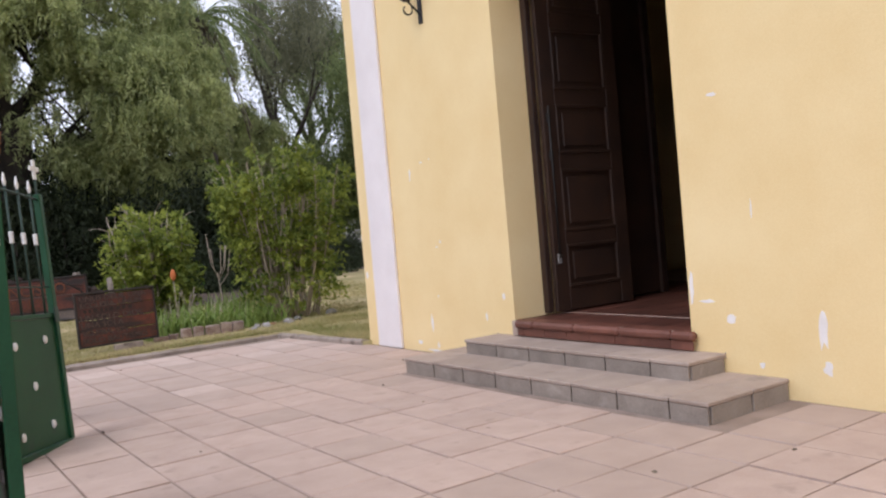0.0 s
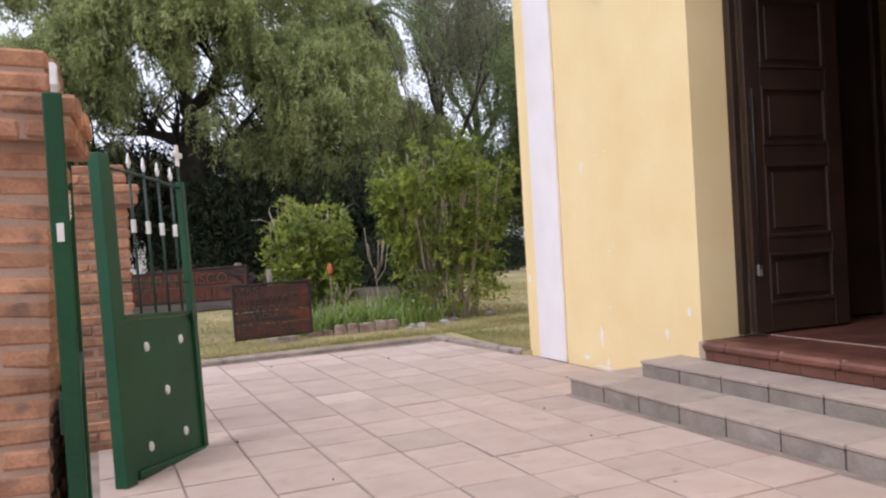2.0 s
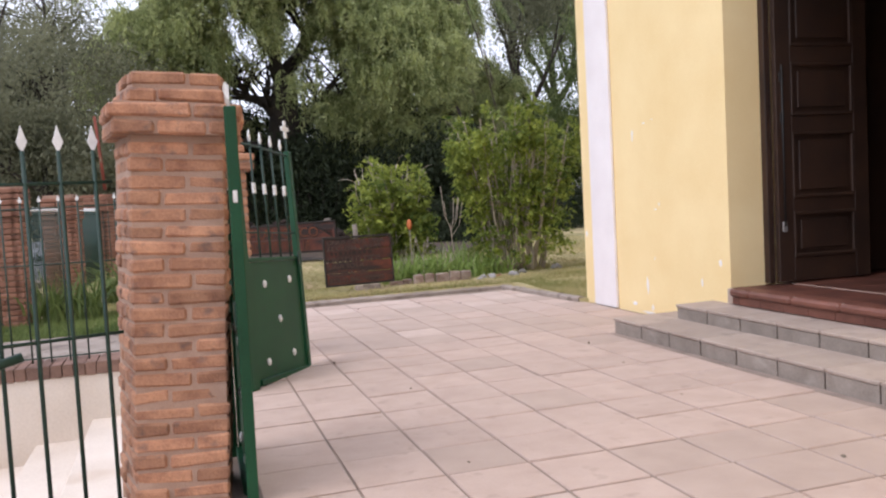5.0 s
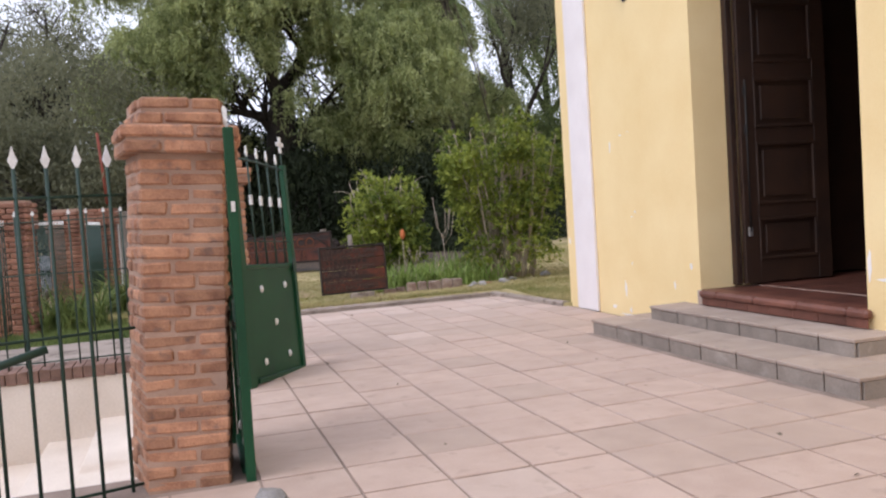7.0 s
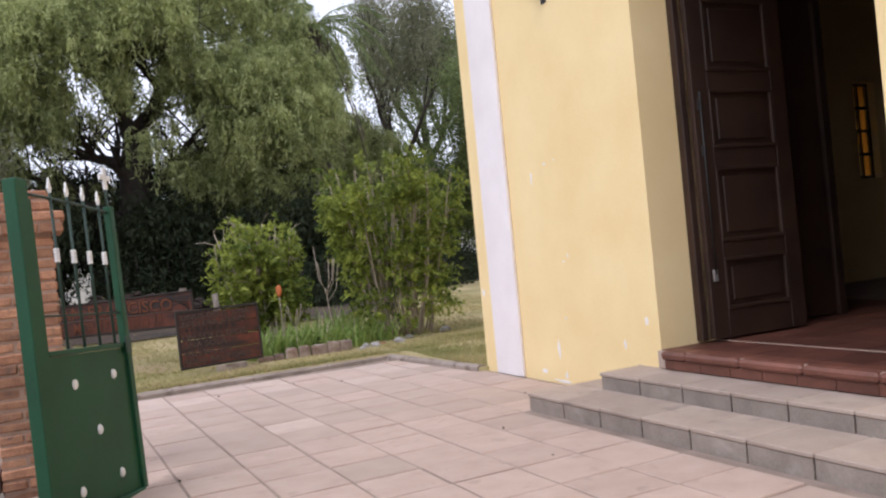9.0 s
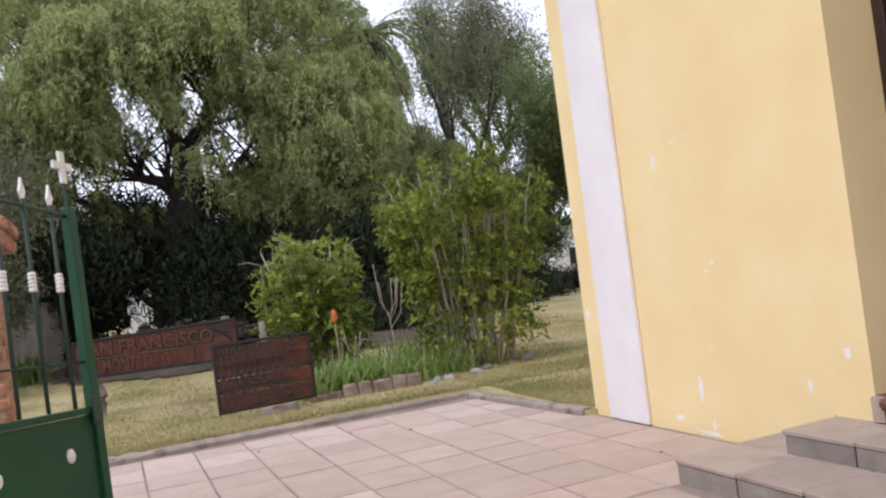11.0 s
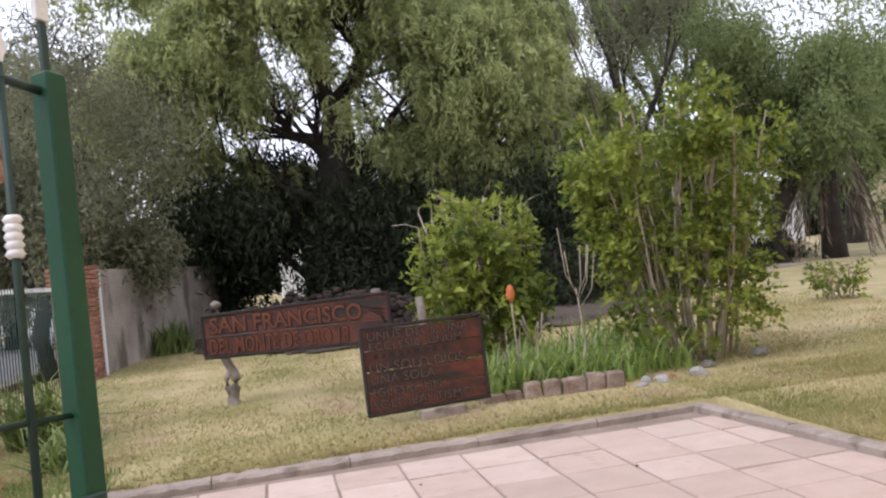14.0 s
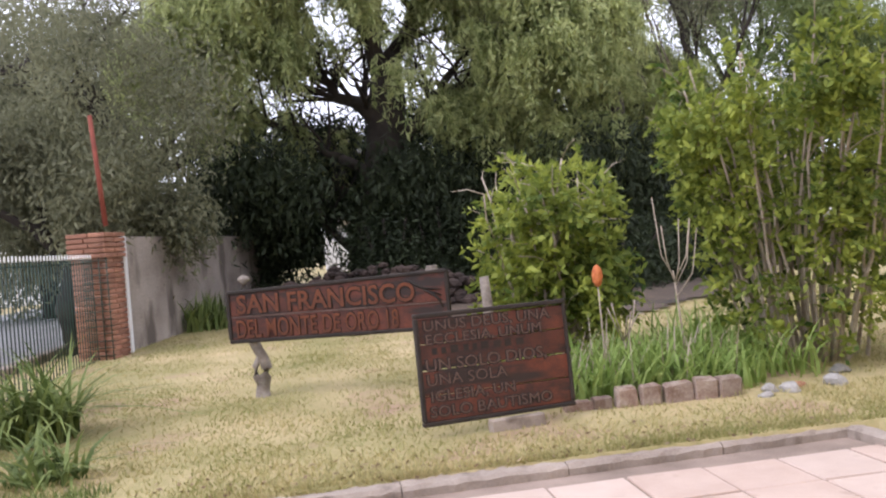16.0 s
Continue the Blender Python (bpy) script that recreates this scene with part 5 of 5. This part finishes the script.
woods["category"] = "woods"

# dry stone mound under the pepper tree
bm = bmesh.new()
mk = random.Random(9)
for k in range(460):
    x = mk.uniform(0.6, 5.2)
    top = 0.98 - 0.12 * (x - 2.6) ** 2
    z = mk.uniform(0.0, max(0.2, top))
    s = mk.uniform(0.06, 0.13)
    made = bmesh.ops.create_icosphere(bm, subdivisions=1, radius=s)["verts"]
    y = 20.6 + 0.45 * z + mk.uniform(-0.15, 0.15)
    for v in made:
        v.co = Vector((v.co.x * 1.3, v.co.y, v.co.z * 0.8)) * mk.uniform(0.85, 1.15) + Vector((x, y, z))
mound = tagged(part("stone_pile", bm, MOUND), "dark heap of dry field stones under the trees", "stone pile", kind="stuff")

# palms
def build_palm(place, height, reach_, label, skirt, seed):
    """A palm: rough trunk, arching feathered fronds, and hanging dead ones where it has a skirt."""
    prng = np.random.default_rng(seed)
    root = thing("palm_tree", place, 0, label, "tree")
    part("trunk", tube(bmesh.new(), [(0, 0, -0.2), (0, 0, height * 0.45), (0, 0, height)], [0.38, 0.27, 0.24], 12), BARK, root)
    for mat_, count, lift, nm in ((FARLEAF, 22, 1.0, "green_fronds"), (PALMDEAD, skirt, -0.25, "dead_fronds")):
        if not count:
            continue
        cs, ws = [], []
        for k in range(count):
            a = k * 2.4 + prng.normal(0, 0.2)
            up = lift * prng.uniform(0.25, 1.1)
            L = reach_ * prng.uniform(0.8, 1.1)
            fall = prng.uniform(0.9, 1.3) if lift > 0 else prng.uniform(1.2, 1.7)
            s = np.repeat(np.linspace(0.1, 1, 42), 2)
            run = L * s * (1 if lift > 0 else 0.62)
            z = height + L * (up * s - fall * s ** 2)
            c = np.stack([np.cos(a) * run, np.sin(a) * run, z], 1)
            sign = np.tile([1.0, -1.0], 42)[:, None]
            w = np.stack([np.cos(a) * np.ones(84), np.sin(a) * np.ones(84), up - 2 * fall * s], 1) * 0.8 + sign * np.array([-np.sin(a), np.cos(a), 0]) + np.array([0, 0, -0.5])
            cs.append(c)
            ws.append(w + prng.normal(0, 0.12, w.shape))
        c, w = np.vstack(cs), np.vstack(ws)
        leaf_mesh(nm, c, w, prng.uniform(0.3, 0.5, len(c)), 0.04, mat_, root, prng)


build_palm((17.6, 26.0, 0.15), 4.0, 2.2, "palm with a shaggy skirt of dead fronds", 26, 5)
build_palm((8.9, 25.0, 0.1), 8.2, 2.3, "tall palm rising behind the pepper tree", 8, 6)


# ---- street boundary ----
def build_far_pillar(x, y, turn, h, label):
    root = thing("fence_pillar", (x, y, 0), turn, label, "pillar", "brick fence pillars")
    bm = boxed(-0.215, 0.215, -0.215, 0.215, -0.1, h - 0.02)
    part("mortar_core", bm, MORTAR, root)
    bm = bmesh.new()
    n = int(h / 0.068)
    for k in range(n):
        w = 0.24 + (0.03 if k >= n - 5 else 0)
        z = 0.01 + k * 0.068
        off = 0.03 * (1 if k % 2 else -1)
        for q in range(4):
            m = pose(0, 0, 0, 0, 0, 90 * q)
            for x0, x1 in ((-w, off - 0.006), (off + 0.006, w - 0.03)):
                tmp = bmesh.new()
                box(tmp, x0, x1, -w, -w + 0.1, z, z + 0.056, bevel=0.008)
                tmp.transform(m)
                me = bpy.data.meshes.new("tmp")
                tmp.to_mesh(me)
                tmp.free()
                bm.from_mesh(me)
                bpy.data.meshes.remove(me)
    part("brickwork", bm, BRICK_FAR, root)
    return root


BT = 20
build_far_pillar(-1.12, 18.1, -15, 1.78, "brick fence pillar beside the plaster wall")
build_far_pillar(-1.30, 14.0, -4, 1.7, "brick fence pillar on the street boundary")
build_far_pillar(-1.58, 11.0, -4, 1.75, "brick fence pillar on the street boundary")
build_fence("street_fence", (-1.13, 17.85), (-1.28, 14.28), 0.05, 1.43, 38, 0.03, 0.07, "dark iron street fence with pale tips", (0.12, 1.38), 0.007, "street fences")
build_fence("street_fence", (-1.31, 13.75), (-1.56, 11.28), 0.05, 1.43, 26, 0.03, 0.07, "dark iron street fence with pale tips", (0.12, 1.38), 0.007, "street fences")
build_fence("street_fence", (-1.60, 10.75), (-1.9, 7.7), 0.05, 1.43, 32, 0.03, 0.07, "dark iron street fence with pale tips", (0.12, 1.38), 0.007, "street fences")
trellis = thing("wire_trellis", (-0.86, 17.78, 0.02), -10, "rusty wire trellis against the brick pillar", "trellis")
for k in range(4):
    part("wire", tube(bmesh.new(), [(-0.38 + 0.1 * k, 0, 0), (-0.38 + 0.1 * k, 0, 1.42)], [0.008] * 2, 5), IRON, trellis)
for k in range(15):
    part("wire", tube(bmesh.new(), [(-0.40, 0, 0.05 + 0.095 * k), (-0.05, 0, 0.05 + 0.095 * k)], [0.006] * 2, 5), IRON, trellis)
tagged(part("fence_plinth", boxed(-1.42, -1.0, 14.3, 17.86, -0.1, 0.07, bevel=0.02), KERB), "low concrete plinth under the street fence", "plinth", kind="structure")
wall_root = part("wall_garden", boxed(0, 6.4, -0.1, 0.1, -0.1, 1.72, bevel=0.015), PLASTER)
wall_root.matrix_basis = pose(-0.99, 18.55, 0.0, 0, 0, 75.8)
tagged(wall_root, "old grey plaster garden wall streaked with damp", "wall", kind="structure")
tagged(part("wall_end", boxed(-1.02, -0.82, 18.35, 18.47, -0.1, 1.72, bevel=0.01), HOUSEWHITE), "pale painted end of the garden wall", "wall", kind="structure")
pole = part("pole", tube(bmesh.new(), [(-0.98, 18.1, 1.86), (-1.08, 18.15, 3.35)], [0.035, 0.03], 8), RUST)
tagged(pole, "rusty red steel pole standing on the brick pillar", "pole")
road = part("road", boxed(-3.2, 3.2, -60, 60, -0.1, 0.03), ASPHALT)
road.matrix_basis = pose(-5.7, 20, 0, 0, 0, -1)
tagged(road, "plain grey asphalt street beyond the fence", "road", kind="structure")
verge = part("pavement", boxed(-0.09, 0.09, -60, 60, -0.1, 0.12, bevel=0.02), KERB)
verge.matrix_basis = pose(-2.35, 19.05, 0, 0, 0, -1)
tagged(verge, "pale concrete street kerb", "pavement", kind="structure")


def build_house(x, y, turn, w, d, h, material, label, flat=False):
    root = thing("house", (x, y, 0), turn, label, "house")
    wall = part("wall", boxed(0, w, 0, d, -0.2, h), material, root)
    if flat:
        part("roof", boxed(-0.25, w + 0.25, -0.25, d + 0.25, h + 0.002, h + 0.16, bevel=0.02), KERB, root)
    else:
        bm = boxed(-0.3, w + 0.3, -0.3, d + 0.3, h + 0.002, h + 0.9)
        for v in bm.verts:
            if v.co.z > h + 0.5:
                v.co.y = d / 2 + (v.co.y - d / 2) * 0.1
        part("roof", bm, BRICK_FAR, root)
    for k in range(max(1, int(w / 3))):
        u = 1.0 + k * 3
        if u + 0.9 < w:
            win = part("window", boxed(u, u + 0.9, -0.03, -0.002, 1.0, 2.0, bevel=0.006), BLACK, root)
            part("sill", boxed(u - 0.06, u + 0.96, -0.09, -0.032, 0.93, 0.995, bevel=0.004), KERB, win)
    return root


build_house(2.15, 42, 0, 0.98, 4, 2.5, HOUSEWHITE, "white house behind the trees", True)
build_house(26.9, 47, 0, 5.0, 6, 3.2, HOUSEWHITE, "white house beyond the palm", True)
build_house(27.4, 37.0, -42, 8.0, 6, 3.9, HOUSECREAM, "cream house with an overhanging roof", True)
build_house(-14.5, 43, 0, 7.0, 6, 2.9, HOUSEWHITE, "white house across the street", True)
build_house(-19, 22, -104, 7.0, 6, 3.2, HOUSECREAM, "cream house across the street", True)
slab = part("garden_slab", boxed(0, 2.4, 0, 0.9, -0.1, 0.2, bevel=0.02), KERB)
slab.matrix_basis = pose(13.4, 24.3, 0.05, 0, 0, 8)
tagged(slab, "pale concrete slab at the edge of the lawn", "slab")
for k, (x, y) in enumerate(((11.6, 24.5), (12.7, 24.6))):
    post = part("post", boxed(x - 0.05, x + 0.05, y - 0.05, y + 0.05, -0.1, 0.62, bevel=0.01), HOUSEWHITE)
    tagged(post, "short white painted garden post", "post", "garden posts")

# ---- lawn blades ----
g = np.random.default_rng(12)
n = 190000
gx, gy = g.uniform(-1.2, 10.5, n), 10.96 + 9.5 * g.uniform(0, 1, n) ** 1.5
keep = ~((gx > 3.4) & (gx < 5.4) & (gy > 12.15) & (gy < 13.6)) & ~((gx > PATIO_E + 0.1) & (gy < 9.0))
gx, gy = gx[keep], gy[keep]
dens = np.array([noise.noise(Vector((x * 0.8, y * 0.8, 2.0))) for x, y in zip(gx, gy)])
ok = dens > g.uniform(-0.75, 0.35, len(gx))
gx, gy = gx[ok], gy[ok]
gz = np.array([lawn_z(x, y) - 0.006 for x, y in zip(gx, gy)])
ways = np.stack([g.normal(0, 0.7, len(gx)), g.normal(0, 0.7, len(gx)), np.ones(len(gx))], 1)
grass = leaf_mesh("grass", np.stack([gx, gy, gz], 1), ways, g.uniform(0.02, 0.06, len(gx)), 0.008, BLADE, None, g, "short patchy dry grass of the lawn", "stuff")
grass["category"] = "grass"
n = 42000
gx, gy = 4.96 + 4.5 * g.uniform(0, 1, n) ** 1.4, g.uniform(8.98, 12.0, n)
keep = gx > 5.02 - 0.095 * (gy - 8.94)
gx, gy = gx[keep], gy[keep]
n = len(gx)
ways = np.stack([g.normal(0, 0.7, n), g.normal(0, 0.7, n), np.ones(n)], 1)
grass = leaf_mesh("grass", np.stack([gx, gy, np.full(n, 0.04)], 1), ways, g.uniform(0.03, 0.08, n), 0.007, BLADE, None, g, "dry grass beside the church wall", "stuff")
grass["category"] = "grass"

n = 16000
gx, gy = g.uniform(-1.7, 0.55, n), g.uniform(9.32, 11.4, n)
ways = np.stack([g.normal(0, 0.6, n), g.normal(0, 0.6, n), np.ones(n)], 1)
grass = leaf_mesh("grass", np.stack([gx, gy, np.full(n, 0.03)], 1), ways, g.uniform(0.05, 0.14, n), 0.009, LILY, None, g, "rough green grass by the street fence", "stuff")
grass["category"] = "grass"

# longer tufts behind the kerb
n = 9000
gx, gy = g.uniform(0.6, 4.75, n), np.abs(g.normal(0, 0.07, n))
gy = 10.76 + 0.0356 * (gx - 0.3) + 0.115 + gy
ways = np.stack([g.normal(0, 0.8, n), g.normal(-0.25, 0.7, n), np.ones(n)], 1)
tuft = np.array([noise.noise(Vector((x * 3.0, 4.0, 1.0))) for x in gx]) > g.uniform(-0.5, 0.5, n)
gx, gy, ways = gx[tuft], gy[tuft], ways[tuft]
grass = leaf_mesh("grass", np.stack([gx, gy, np.full(len(gx), 0.035)], 1), ways, g.uniform(0.04, 0.10, len(gx)), 0.007, BLADE, None, g, "ragged dry grass tufts behind the kerb", "stuff")
grass["category"] = "grass"

# brown litter on the lawn beside the kerb
n = 260
lx, ly = g.uniform(0.6, 4.8, n), 10.92 + np.abs(g.normal(0, 0.28, n))
flat = np.stack([g.normal(0, 1, n), g.normal(0, 1, n), np.full(n, 0.15)], 1)
litter = leaf_mesh("leaf_litter", np.stack([lx, ly, np.array([lawn_z(x, y) for x, y in zip(lx, ly)]) + 0.012], 1), flat, g.uniform(0.02, 0.05, n), 0.02, STRAW, None, g, "brown dry leaf litter along the kerb", "stuff")
litter["category"] = "leaves"

# fallen leaves on the patio
n = 20
lx, ly = g.uniform(1.2, 4.9, n), g.uniform(2.5, 10.7, n)
flat = np.stack([g.normal(0, 1, n), g.normal(0, 1, n), np.full(n, 0.05)], 1)
litter = leaf_mesh("leaf_litter", np.stack([lx, ly, np.full(n, 0.006)], 1), flat, g.uniform(0.02, 0.045, n), 0.018, PALMDEAD, None, g, "few small dry leaves lying on the patio", "stuff")
litter["category"] = "leaves"

# ---- paint chips and pavers ----
for y, z, w, h in ((8.87, 0.81, 0.06, 0.10), (7.58, 0.31, 0.06, 0.20), (7.84, 0.09, 0.10, 0.05), (7.5, 0.08, 0.05, 0.07), (6.65, 0.41, 0.035, 0.09), (6.37, 0.60, 0.05, 0.09), (4.26, 0.70, 0.05, 0.24), (4.13, 0.61, 0.16, 0.03), (3.95, 0.50, 0.08, 0.09), (3.31, 0.46, 0.08, 0.30), (3.29, 0.21, 0.07, 0.10), (3.74, 0.20, 0.05, 0.05), (3.98, 2.01, 0.10, 0.035), (3.74, 1.22, 0.015, 0.14), (7.78, 1.86, 0.035, 0.13), (7.55, 1.97, 0.05, 0.02), (7.40, 1.99, 0.03, 0.012), (7.32, 1.14, 0.03, 0.04), (7.43, 0.59, 0.025, 0.03), (7.39, 1.09, 0.05, 0.015), (7.55, 0.02, 0.30, 0.03), (6.95, 0.02, 0.25, 0.03)):
    paint_chip(y, z, w, h)

PX, PY = 0.425, 0.43
PAVERS = {m.name: piece_meshes("paver", (PX - 0.016, PY - 0.016, 0.03), 0.005, 0.002, m, 6) for m in (TILE, TILE_WORN, TILE_PALE)}
TILE_FAR = surface("sandstone_paver_joined", *PAVER, spread=0.05, stain=((0.41, 0.31, 0.255), 7, 0.60), island=True)
prk = random.Random(17)


def paver_kind(x, y):
    """Fresh sandstone before the door, greyer worn pavers round it, pale ones laid in singly and along the kerb."""
    if prk.random() < 0.03:
        return TILE_PALE
    if y > 9.85:
        return TILE_PALE if prk.random() < 0.55 else TILE
    if y > 7.25 - 0.1 * (x - 2.4) or (y < 3.75 and x > 2.2):
        return TILE_WORN if prk.random() < 0.86 else TILE
    return TILE if prk.random() < 0.93 else TILE_WORN


rest = bmesh.new()
near = 0
for i in range(-14, 10):
    for j in range(-32, 14):
        x, y = 1.975 + (i + 0.5) * PX, 5.11 + (j + 0.5) * PY
        if not (-2.2 < x < FX - 0.05 and -8.9 < y < PATIO_N - 0.1) or (y > 4.0 and x < 0.62):
            continue
        if x > 4.18 and 3.56 < y < 6.86:
            continue
        dz = prk.uniform(-0.003, 0.003)
        kind_ = paver_kind(x, y)
        if x > 1.4 and 2.9 < y < 9.3 and near < 300 or (0.62 < x and y >= 9.3 and near < 300):
            near += 1
            piece("paver", prk.choice(PAVERS[kind_.name]), bed, pose(x, y, -0.0152 + dz, prk.uniform(-0.25, 0.25), prk.uniform(-0.25, 0.25), prk.uniform(-0.3, 0.3)))
        else:
            box(rest, x - PX / 2 + 0.007, x + PX / 2 - 0.007, y - PY / 2 + 0.007, y + PY / 2 - 0.007, -0.03, dz)
ob = part("pavers", rest, TILE_FAR, bed2)
tagged(ob, kind="stuff")
